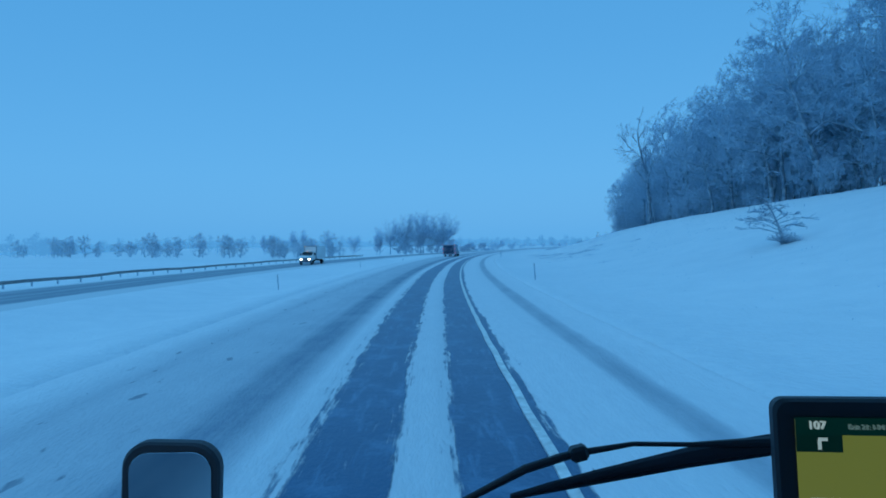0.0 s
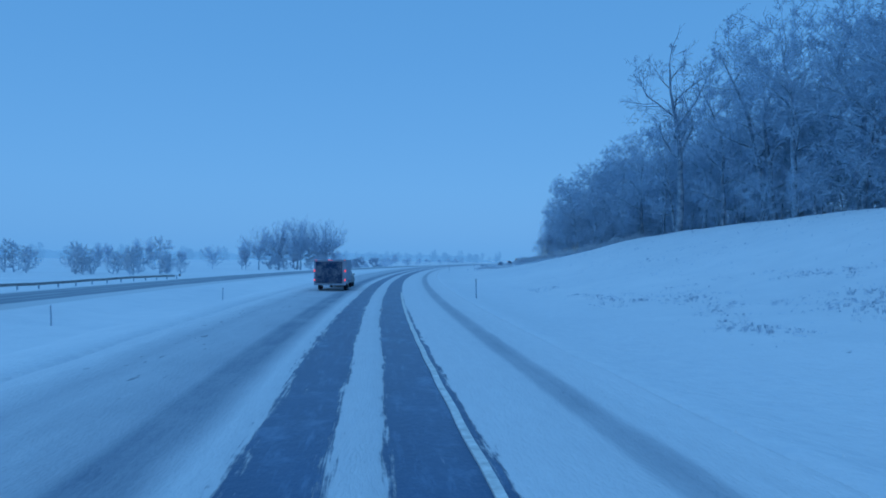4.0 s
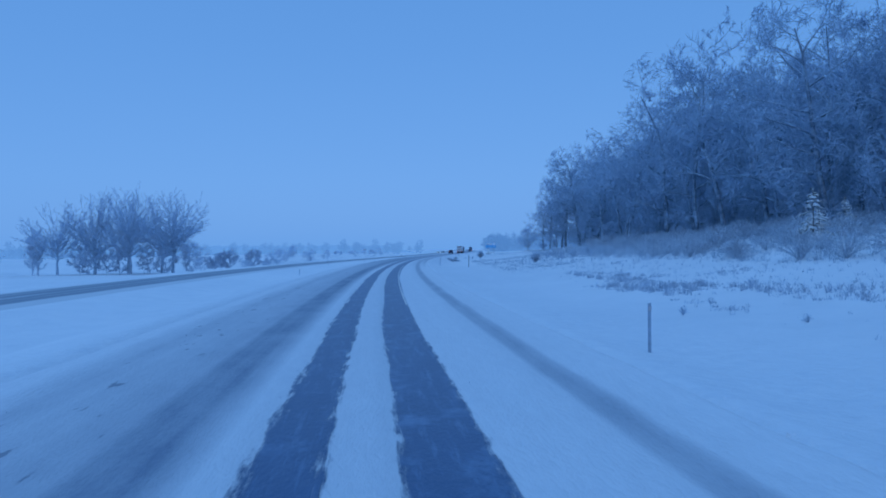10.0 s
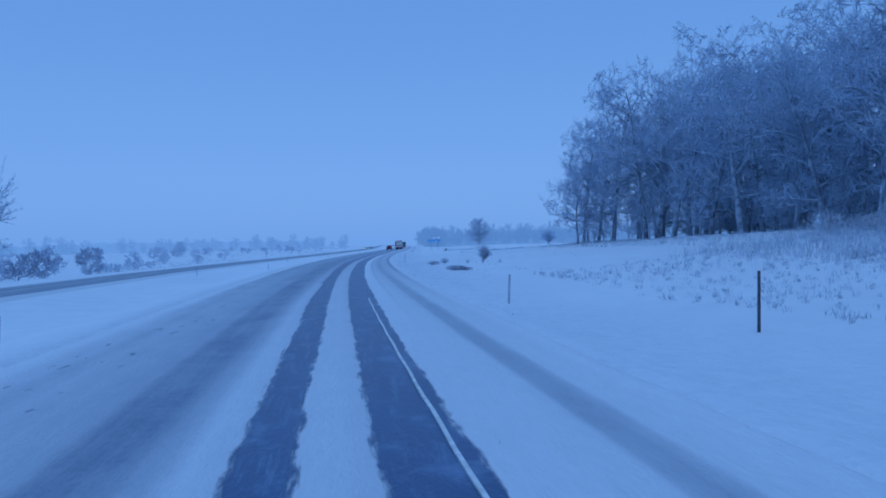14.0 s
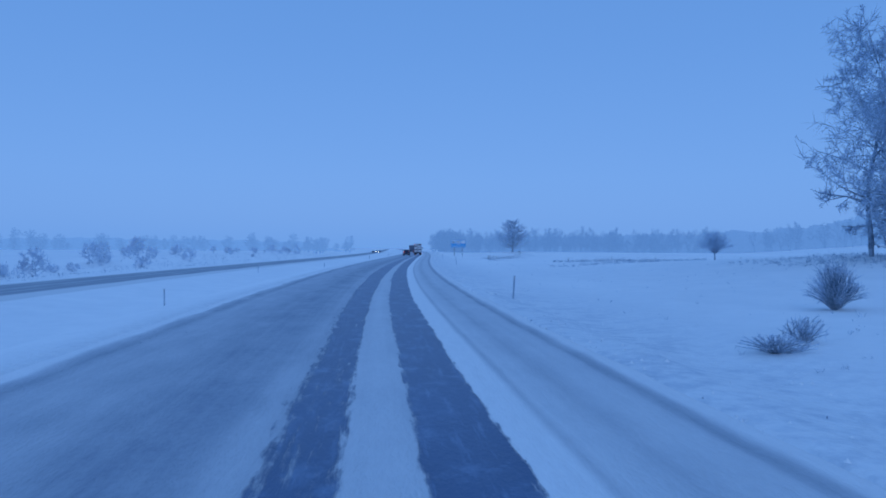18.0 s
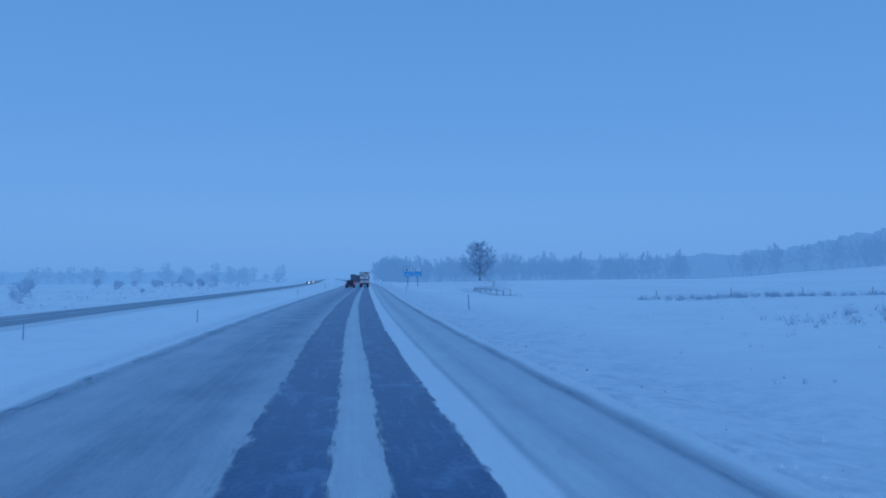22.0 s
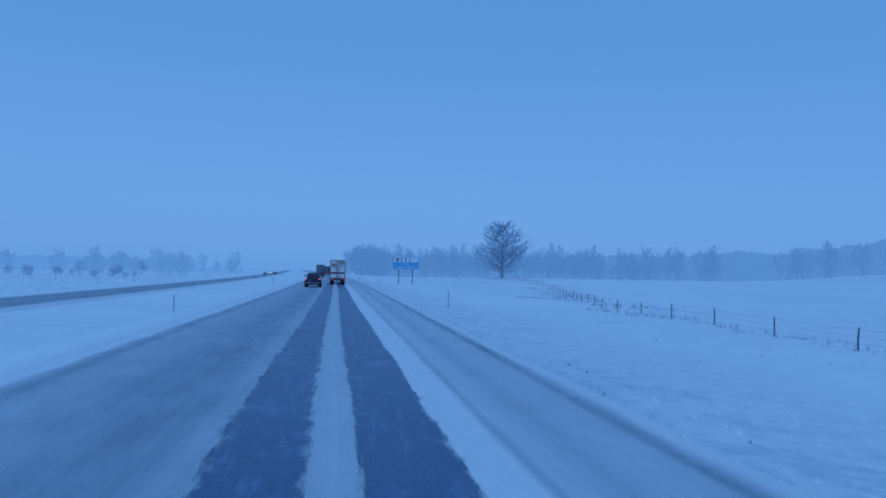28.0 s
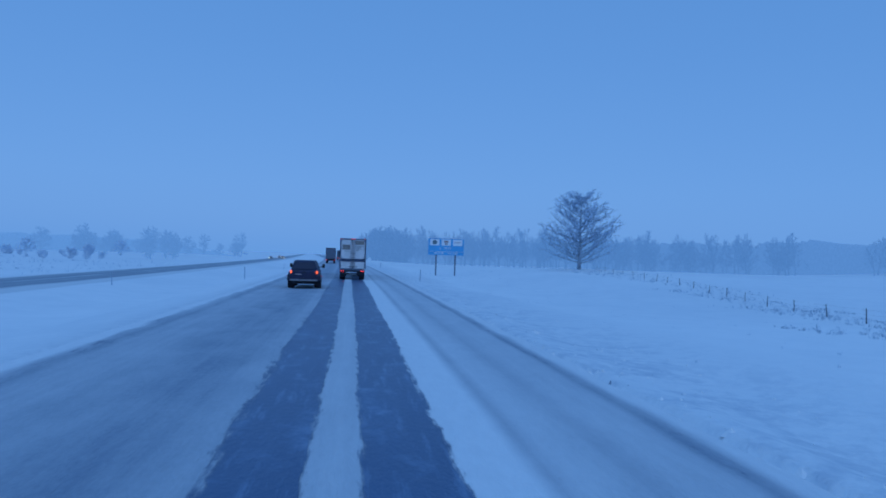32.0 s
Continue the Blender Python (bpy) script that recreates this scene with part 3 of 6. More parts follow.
def paint_line(s0, s1, lat, width):
    ss = np.arange(s0, s1 + 0.01, 1.0)
    verts, faces = [], []
    for s in ss:
        wob = 0.012 * math.sin(s * 1.7)
        for d in (-width / 2 + wob, width / 2 + wob):
            x, y = along(s, lat + d)
            for h in (-0.04, 0.012):
                verts.append((float(x), float(y), h))
    for i in range(len(ss) - 1):
        a, b = 4 * i, 4 * i + 4
        faces += [(a + 1, b + 1, b + 3, a + 3), (a, b, b + 1, a + 1), (a + 2, a + 3, b + 3, b + 2)]
    return mesh_ob("trim_edge_line", verts, faces, M_LINE)


for s0, s1, w in ((3, 133, 0.13), (250, 330, 0.06)):
    tagged(paint_line(s0, s1, 1.45, w), "worn white edge line showing through the snow", "edge line", kind="structure")


# ---- trees ----
def skeleton_tree(seed, height, spread, trunk_r, forks=5, levels=4, start=0.3, droop=0.0, upright=0.55, many=5, coarse=False, last=None, wide=0.85):
    """Tapered limbs as (points, radii, level): a leader, limbs off it, branches and twigs, all within a rounded crown."""
    rnd = random.Random(seed)
    limbs = []
    foot = start * 0.45 * height
    mid, tall, reach = (height * 1.02 + foot) / 2, (height * 1.02 - foot) / 2, spread * wide

    def outside(p):
        return (p.x * p.x + p.y * p.y) / reach ** 2 + ((p.z - mid) / tall) ** 2 > 1

    def grow(p, d, length, r, level):
        n = ({0: 5, 1: 3} if coarse else {0: 8, 1: 5, 2: 3, 3: 1}).get(level, 1)
        if level:
            for _ in range(6):
                if outside(p + d * length):
                    length *= 0.78
        pts, rad = [p.copy()], [r]
        for i in range(n):
            wig = 0.10 if level == 0 else 0.24
            d = (d + Vector((rnd.gauss(0, wig), rnd.gauss(0, wig), rnd.gauss(0, wig * 0.6) + (0.05 if level < 3 else -droop)))).normalized()
            p = p + d * (length / n)
            pts.append(p.copy())
            rad.append(max(0.007, r * (1 - 0.8 * (i + 1) / n)))
        limbs.append((pts, rad, level))
        if level >= levels:
            return
        count = {0: forks + many, 1: many + 1, 2: many, 3: max(3, many - 1)}.get(level, many)
        if last and level == levels - 1:
            count = last
        lo = start if level == 0 else 0.22
        for i in range(count):
            f = lo + (1 - lo) * ((i + rnd.uniform(0.1, 0.9)) / count) ** (1.3 if level == 0 and wide < 0.6 else 1.0)
            j = min(n - 1, int(f * n))
            q = pts[j].lerp(pts[j + 1], f * n - j)
            ax = (pts[j + 1] - pts[j]).normalized()
            side = ax.orthogonal().normalized()
            side.rotate(Matrix.Rotation(rnd.uniform(0, 6.283) if level else i * 2.4 + rnd.uniform(-0.5, 0.5), 3, ax))
            lean = upright * (0.2 + 1.0 * f if level == 0 else 1.0) + rnd.uniform(-0.15, 0.2)
            nd = (side * (1 - lean * 0.55) + ax * lean + Vector((0, 0, 0.12))).normalized()
            ln = {0: spread * (1.18 - 0.55 * f) * rnd.uniform(0.75, 1.15), 1: length * 0.5, 2: length * 0.58, 3: length * 0.62}.get(level, length * 0.5) * rnd.uniform(0.7, 1.2)
            grow(q, nd, ln, max(0.008, rad[j] * (0.55 if level == 0 else 0.6)), level + 1)

    grow(Vector((0, 0, -0.3)), Vector((0, 0, 1)), height * 0.8, trunk_r, 0)
    return limbs


def limb_mesh(limbs, sides, thick=1.0, least=0.0):
    verts, faces = [], []
    top = max(l[2] for l in limbs)
    for pts, rad, level in limbs:
        base = len(verts)
        m = len(pts)
        if level == top and top > 1:
            # the last twigs run out to a point
            d = (pts[-1] - pts[0]).normalized()
            a = d.orthogonal().normalized()
            b = d.cross(a)
            r = max(rad[0] * thick, least) * 1.25
            verts += [tuple(pts[0] + (a * math.cos(w) + b * math.sin(w)) * r) for w in (0, 2.094, 4.189)]
            verts += [tuple(pts[-1])]
            faces += [(base, base + 1, base + 3), (base + 1, base + 2, base + 3), (base + 2, base, base + 3)]
            continue
        for i, p in enumerate(pts):
            d = pts[min(i + 1, m - 1)] - pts[max(i - 1, 0)]
            d.normalize()
            a = d.cross(Vector((0.13, 0.31, 0.94)) if abs(d.z) < 0.9 else Vector((1, 0.1, 0)))
            a.normalize()
            b = d.cross(a)
            for k in range(sides):
                w = 2 * math.pi * k / sides
                verts.append(tuple(p + (a * math.cos(w) + b * math.sin(w)) * max(rad[i] * thick, least)))
        for i in range(m - 1):
            for k in range(sides):
                k2 = (k + 1) % sides
                faces.append((base + i * sides + k, base + i * sides + k2, base + (i + 1) * sides + k2, base + (i + 1) * sides + k))
    return verts, faces


def tree_parts(name, limbs, bark, twig, split=1, thick=1.3, least=0.022):
    """An Empty with a trunk of the thick limbs and a crown of the fine ones."""
    root = new(name)
    v, f = limb_mesh([l for l in limbs if l[2] <= split], 6)
    mesh_ob("trunk", v, f, bark, root, smooth=True)
    v, f = limb_mesh([l for l in limbs if l[2] > split], 3, thick, least)
    mesh_ob("crown", v, f, twig, root)
    return root


def joined_trees(name, protos, spots, material, label, category, sides=3):
    """Uncountable far trees as one mesh; spots: s, lat, scale, turn, prototype."""
    vs, fs, base = [], [], 0
    for s, lat, k, turn, i in spots:
        v, f = protos[i]
        c, q = math.cos(turn), math.sin(turn)
        p = place(s, lat)
        w = v * k
        w = np.stack([w[:, 0] * c - w[:, 1] * q + p.x, w[:, 0] * q + w[:, 1] * c + p.y, w[:, 2] + p.z], -1)
        vs.append(w)
        fs.append(f + base)
        base += len(w)
    verts, faces = np.concatenate(vs), np.concatenate(fs)
    me = bpy.data.meshes.new(name)
    me.vertices.add(len(verts))
    me.vertices.foreach_set("co", verts.ravel())
    me.loops.add(faces.size)
    me.loops.foreach_set("vertex_index", faces.ravel())
    me.polygons.add(len(faces))
    me.polygons.foreach_set("loop_start", np.arange(0, faces.size, 3))
    me.update(calc_edges=True)
    me.materials.append(material)
    return tagged(new(name, me), label, category, kind="stuff")


def proto(limbs, sides=3, thick=1.4, least=0.05):
    v, f = limb_mesh(limbs, sides, thick, least)
    tri = []
    for q in f:
        tri.append((q[0], q[1], q[2]))
        if len(q) == 4:
            tri.append((q[0], q[2], q[3]))
    return np.array(v), np.array(tri)


FOREST = "frosted trees of the roadside wood"
OAK = [tree_parts("deciduous_tree", skeleton_tree(10 + i, h, sp, r, forks=7, levels=4, start=st, upright=up, many=5, last=10), M_WOODBARK, M_TWIG, least=0.021)
       for i, (h, sp, r, st, up) in enumerate(((21, 9.0, 0.30, 0.16, 0.36), (19, 8.0, 0.24, 0.12, 0.42), (23, 8.5, 0.30, 0.2, 0.38), (17, 8.5, 0.22, 0.08, 0.3), (21, 7.0, 0.22, 0.15, 0.5)))]
BRUSH = [tree_parts("understory_tree", skeleton_tree(40 + i, h, sp, 0.09, forks=6, levels=3, start=0.04, upright=0.35, many=6, last=8), M_WOODBARK, M_TWIG, split=0, least=0.026)
         for i, (h, sp) in enumerate(((8, 4.6), (6, 4.4), (10, 5.0)))]
rng = random.Random(5)


def forest_front(s):
    """Where the wood's edge stands, metres right of the lane."""
    return float(np.interp(s, [-60, 40, 180, 240, 300, 360, 420], [46, 46, 45, 43, 42, 43, 39]))


first = {}


def put_tree(stock, key, i, s, lat, scale, label, category, group, dz=0.0):
    m = stand(s, lat, rng.uniform(0, 360), dz) @ Matrix.Scale(scale, 4)
    if (key, i) not in first:
        ob = stock[i]
        first[(key, i)] = ob
        ob.matrix_basis = m
        tagged(ob, label, category, group)
        return ob
    ob = copy_thing(stock[i], m)
    ob.scale = (scale,) * 3
    return tagged(ob, label, category, group)


for row, (depth, step, lo, hi) in enumerate(((1.5, 6.8, -10, 417), (8.0, 7.6, -10, 420))):
    s = lo
    while s < hi:
        lat = forest_front(s) + depth + rng.uniform(-2.2, 2.6)
        i = rng.randrange(5)
        k = rng.uniform(0.87, 1.06) * float(np.interp(s, [0, 100, 165, 195, 235, 270, 400, 424], [1.25, 1.38, 1.3, 1.06, 1.12, 1.25, 1.26, 1.05]))
        put_tree(OAK, "oak", i, s + rng.uniform(-2, 2), lat, k, ("tall bare oak with snow along its limbs at the wood's edge", "slender bare tree frosted white in the roadside wood",
                 "tall straight bare tree with a frosted crown", "spreading bare tree with low snowy branches", "narrow bare tree white with rime among others")[i], "tree", FOREST)
        s += step * rng.uniform(0.7, 1.35)
s = -30
while s < 424:
    lat = forest_front(s) + rng.uniform(-1.5, 8)
    put_tree(BRUSH, "brush", rng.randrange(3), s, lat, rng.uniform(0.7, 1.25), "low frosted young tree at the edge of the wood", "sapling", "undergrowth at the wood's edge")
    s += rng.uniform(2.4, 4.4) * (1.0 if s < 340 else 1.8)
for s, lat, k, i in ((408, 36.8, 1.0, 0), (403, 34.5, 0.8, 1)):
    put_tree(OAK, "oak", i, s, lat, k, "spreading bare tree with low snowy branches", "tree", FOREST)
put_tree(OAK, "oak", 0, 412, 40.5, 1.0, "snow-laden oak at the end of the wood", "tree", FOREST)
put_tree(BRUSH, "brush", 1, 404, 37.5, 0.9, "small snowy tree beneath the last oak", "sapling", "undergrowth at the wood's edge")

LOW = [proto(skeleton_tree(70 + i, h, sp, 0.24, forks=8, levels=3, start=0.12, upright=0.35, many=6, coarse=True, last=8), 3, 1.7) for i, (h, sp) in enumerate(((20, 8.5), (18, 8), (22, 8)))]
spots = []
for depth in (13, 21, 34):
    s = -40.0
    while s < 420:
        spots.append((s, forest_front(s) + depth + rng.uniform(-4, 4), rng.uniform(0.88, 1.08) * float(np.interp(s, [0, 140, 195, 240, 280], [1.3, 1.35, 1.1, 1.15, 1.3])), rng.uniform(0, 6.28), rng.randrange(3)))
        s += rng.uniform(7, 12)
UNDER = len(LOW)
LOW += [proto(skeleton_tree(80 + i, h, sp, 0.08, forks=6, levels=2, start=0.03, upright=0.35, many=8, coarse=True, last=16), 3, 1.6, 0.05) for i, (h, sp) in enumerate(((6, 4.2), (8, 4.5)))]
for i in range(230):
    s = rng.uniform(-30, 418)
    spots.append((s, forest_front(s) + rng.uniform(9, 40), rng.uniform(0.8, 1.3), rng.uniform(0, 6.28), UNDER + i % 2))
joined_trees("woods_interior", LOW, spots, M_TWIG, "depth of the frosted wood behind its edge", "woods")

# woods beyond the field
THIN = [proto(skeleton_tree(90 + i, h, 5.0, 0.17, forks=9, levels=3, start=0.2, upright=0.75, many=4, coarse=True, last=3, wide=0.7), 3, 1.6, 0.07) for i, h in enumerate((13, 14.5, 12))]
BUSHY = [proto(skeleton_tree(95 + i, h, 6.5, 0.2, forks=8, levels=3, start=0.06, upright=0.4, many=6, coarse=True, last=4), 3, 2.2, 0.10) for i, h in enumerate((14, 11))]
line_s, line_l = [900, 868, 845, 825, 795, 735, 640, 540, 450], [18, 60, 100, 150, 205, 262, 300, 300, 265]
spots = []
for i in range(300):
    f = rng.uniform(0, 1) ** 1.7 * (len(line_s) - 1)
    j = min(int(f), len(line_s) - 2)
    back = rng.random() ** 2 * (14 if f < 3.5 else 90)
    s = line_s[j] + (line_s[j + 1] - line_s[j]) * (f - j) + back * (0.8 if f < 4 else 0.2) + rng.uniform(-3, 3)
    lat = line_l[j] + (line_l[j + 1] - line_l[j]) * (f - j) + back * (0.2 if f < 4 else 0.9)
    spots.append((s, lat, rng.uniform(1.05, 1.42), rng.uniform(0, 6.28), rng.randrange(3)))
joined_trees("backdrop_woods_beyond_field", THIN, spots, M_BACKDROP, "row of thin trees beyond the snowy field, haze added as glow", "woods")
spots = [(rng.uniform(880, 930), rng.uniform(14, 36), rng.uniform(0.9, 1.25), rng.uniform(0, 6.28), rng.randrange(2)) for _ in range(30)]
spots += [(rng.uniform(420, 640), rng.uniform(270, 400), rng.uniform(1.0, 1.6), rng.uniform(0, 6.28), rng.randrange(2)) for _ in range(24)]
hill = [(895, 128), (850, 205), (800, 255), (740, 300), (640, 335), (520, 345), (420, 330)]
for _ in range(110):
    f = rng.uniform(0, 5.9)
    j = int(f)
    s = hill[j][0] + (hill[j + 1][0] - hill[j][0]) * (f - j)
    spots.append((s + rng.uniform(-2, 6), hill[j][1] + (hill[j + 1][1] - hill[j][1]) * (f - j) + rng.uniform(-3, 8), rng.uniform(0.95, 1.3), rng.uniform(0, 6.28), rng.randrange(2)))
joined_trees("backdrop_thicket", BUSHY, spots, M_BACKDROP, "thicket of frosted trees far across the field, haze added as glow", "woods")


def hill_wood(name, line, depth, height, seed, label, gap=3.0, rise=(0.9, 1.0, 1.35), material=None):
    """The closed mass of a far wood: a long ragged-topped canopy along a line of (s, lat)."""
    n = 900
    f = np.linspace(0, len(line) - 1, n)
    ls = np.interp(f, range(len(line)), [q[0] for q in line])
    ll = np.interp(f, range(len(line)), [q[1] for q in line])
    i = np.arange(n, dtype=float)
    crowns = 1 - np.abs(value_noise(i / 5.0, i * 0, seed + 1))
    ragged = height * (0.74 + 0.10 * value_noise(i / 40.0, i * 0, seed) + 0.22 * crowns * (0.7 + 0.3 * value_noise(i / 11.0, i * 0, seed + 5)) + 0.07 * value_noise(i / 2.1, i * 0, seed + 2) + 0.07 * value_noise(i / 0.9, i * 0, seed + 3))
    ragged = ragged * np.clip(gap + 0.7 * value_noise(i / 38.0, i * 0, seed + 4), 0.1 if gap < 2 else 1, 1)
    ragged = ragged * np.interp(i, [0, n * 0.45, n], rise)
    ragged = ragged * ease(i / 70) * ease((n - 1 - i) / 40)
    verts, faces = [], []
    for k, (up, back) in enumerate(((-0.1, 0.0), (0.9, 0.02), (1.0, 0.05), (0.9, 1.0), (-0.1, 1.1))):
        for j in range(n):
            lat = ll[j] + math.copysign(depth * back, ll[j])
            q = place(ls[j], lat)
            verts.append((q.x, q.y, q.z + ragged[j] * up - (0.5 if k in (0, 4) else 0.0)))
    for k in range(4):
        faces += [(k * n + j, k * n + j + 1, (k + 1) * n + j + 1, (k + 1) * n + j) for j in range(n - 1)]
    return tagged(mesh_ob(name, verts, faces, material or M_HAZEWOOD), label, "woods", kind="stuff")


hill_wood("backdrop_hill_wood", [(940, 22), (915, 80), (890, 140), (850, 205), (800, 255), (740, 300), (640, 335), (520, 345), (420, 330), (300, 320)], 14, 14.5, 51, "closed wood on the rise beyond the field, haze added as glow", rise=(0.85, 1.3, 2.1))
hill_wood("backdrop_low_wood", [(1010, -60), (960, -160), (880, -280), (760, -400), (600, -470), (420, -500)], 14, 9.5, 57, "low wood across the far fields, haze added as glow", 1.25, (1.1, 0.95, 0.9), M_HAZELOW)
# woods far off beyond the other carriageway
spots = [(rng.uniform(440, 620), rng.uniform(-430, -235), rng.uniform(0.55, 0.95), rng.uniform(0, 6.28), rng.randrange(2)) for _ in range(36)]
spots += [(rng.uniform(760, 980), -60 - (rng.random() ** 1.3) * 330, rng.uniform(0.42, 0.8), rng.uniform(0, 6.28), rng.randrange(2)) for _ in range(44)]
spots += [(rng.uniform(300, 440), rng.uniform(-460, -300), rng.uniform(0.8, 1.2), rng.uniform(0, 6.28), rng.randrange(2)) for _ in range(16)]
low = [(1010, -60), (960, -160), (880, -280), (760, -400), (600, -470), (420, -500)]
for i in range(84):
    f = rng.uniform(0, 4.95)
    j = int(f)
    s = low[j][0] + (low[j + 1][0] - low[j][0]) * (f - j)
    spots.append((s - rng.uniform(4, 30), low[j][1] + (low[j + 1][1] - low[j][1]) * (f - j) + rng.uniform(-4, 14), rng.uniform(0.7, 1.15), rng.uniform(0, 6.28), i % 2))
copse = [(284 + rng.uniform(0, 60), -92 - rng.random() ** 1.2 * 190, rng.uniform(0.55, 0.95), rng.uniform(0, 6.28), rng.randrange(2)) for _ in range(46)]
joined_trees("woods_across_highway", BUSHY, copse, M_FARTREE, "frosted copse across the highway, paled as if by haze", "woods")
joined_trees("backdrop_woods_far_left", BUSHY, spots, M_HAZEWOOD, "low woods far beyond the other carriageway, haze added as glow", "woods")

# trees and bushes that stand alone
def lone(name, seed, s, lat, h, sp, r, label, bark, twig, start=0.2, up=0.5, many=5, levels=4, thick=1.4, category="tree", group="", forks=6, least=0.022, last=None, wide=0.85):
    ob = tree_parts(name, skeleton_tree(seed, h, sp, r, forks=forks, levels=levels, start=start, upright=up, many=many, last=last, wide=wide), bark, twig, thick=thick, least=least)
    ob.matrix_basis = stand(s, lat, seed * 37 % 360)
    return tagged(ob, label, category, group)


def oval_tree(seed, s, lat, h, w, label, bark=None, twig=None, group="", base=0.09, arms=84, subs=14, sprays=12, leaves=True, fine=1.0, top=0.86, climb=0.26, shape=(0.66, 0.9, 1.0, 0.98, 0.9, 0.74, 0.5, 0.12)):
    """A full oval crown: close-set limbs that climb steeply from a short stem out to one even outline, with a few withered leaves."""
    rnd = random.Random(seed)
    limbs = []
    size = h / 15.0

    def reach(f):
        return w * float(np.interp(f, [0.0, 0.12, 0.25, 0.4, 0.55, 0.72, 0.88, 1.0], shape))

    def bent(p, q, n, wob, r0, r1, level):
        pts = [p.lerp(q, i / n) + Vector((rnd.gauss(0, wob), rnd.gauss(0, wob), rnd.gauss(0, wob * 0.5) - wob * 2.5 * math.sin(math.pi * i / n))) * (0 if i in (0, n) else 1) for i in range(n + 1)]
        limbs.append((pts, [r0 + (r1 - r0) * i / n for i in range(n + 1)], level))
        return pts

    stem = bent(Vector((0, 0, -0.3)), Vector((0.15, 0.1, h * top)), 8, 0.05 * size, 0.33 * size, 0.03, 0)
    leaf_at = []
    for i in range(arms):
        f = base + (top - 0.01 - base) * ((i + 0.5) / arms) ** 0.95
        k = min(7, int(f / top * 8))
        p = stem[k].lerp(stem[k + 1], f / top * 8 - k)
        e = min(0.99, f + (0.02 + climb * rnd.random()) * (1.05 - f) + 0.06)
        a = i * 2.4 + rnd.uniform(-0.4, 0.4)
        r = reach(e) * rnd.uniform(0.86, 1.05)
        q = Vector((math.cos(a) * r, math.sin(a) * r, e * h))
        arm = bent(p, q, 4, 0.12 * size, 0.10 * size * (1.15 - f), 0.018 * size, 1)
        ln = (q - p).length
        for j in range(subs):
            g = 0.15 + 0.85 * (j + rnd.random()) / subs
            m = min(3, int(g * 4))
            u = arm[m].lerp(arm[m + 1], min(1.0, g * 4 - m))
            d = ((q - p).normalized() * 0.8 + Vector((rnd.gauss(0, 0.55), rnd.gauss(0, 0.55), rnd.gauss(0.2, 0.4)))).normalized()
            v = u + d * ln * rnd.uniform(0.16, 0.3)
            sub = bent(u, v, 2, 0.04 * size, 0.028 * size, 0.012 * size, 2)
            if e < 0.75 and g > 0.55 and (a % 6.283 < 0.9 or a % 6.283 > 5.5):
                leaf_at.append(v)
            for _ in range(sprays):
                x = sub[0].lerp(sub[2], rnd.uniform(0.15, 1.0))
                y = (d + Vector((rnd.gauss(0, 0.6), rnd.gauss(0, 0.6), rnd.gauss(0.1, 0.5)))).normalized()
                limbs.append(([x, x + y * rnd.uniform(0.35, 0.8) * size], [0.012, 0.004], 3))
    root = tree_parts("deciduous_tree", limbs, bark or M_WOODBARK, twig or M_TWIG, thick=1.0, least=0.0125 * fine)
    verts, faces = [], []
    for v in leaf_at:
        for _ in range(1):
            o, b, r = v + Vector((rnd.gauss(0, 0.2), rnd.gauss(0, 0.2), rnd.gauss(0, 0.15))), len(verts), rnd.uniform(0.04, 0.09)
            verts += [tuple(o + Vector(c) * r) for c in ((1, 0, 0.2), (-0.6, 0.8, 0), (-0.5, -0.8, 0.1), (0, 0, 0.8), (0.1, 0, -0.9))]
            faces += [(b, b + 1, b + 3), (b + 1, b + 2, b + 3), (b + 2, b, b + 3), (b + 1, b, b + 4), (b + 2, b + 1, b + 4), (b, b + 2, b + 4)]
    if leaves:
        mesh_ob("withered_leaves", verts, faces, M_WOODBARK, root, "dark clumps of withered leaves")
    root.matrix_basis = stand(s, lat)
    return tagged(root, label, "tree", group)


oval_tree(201, 660, 41.4, 15.0, 6.9, "round full-crowned bare tree alone by the field fence")
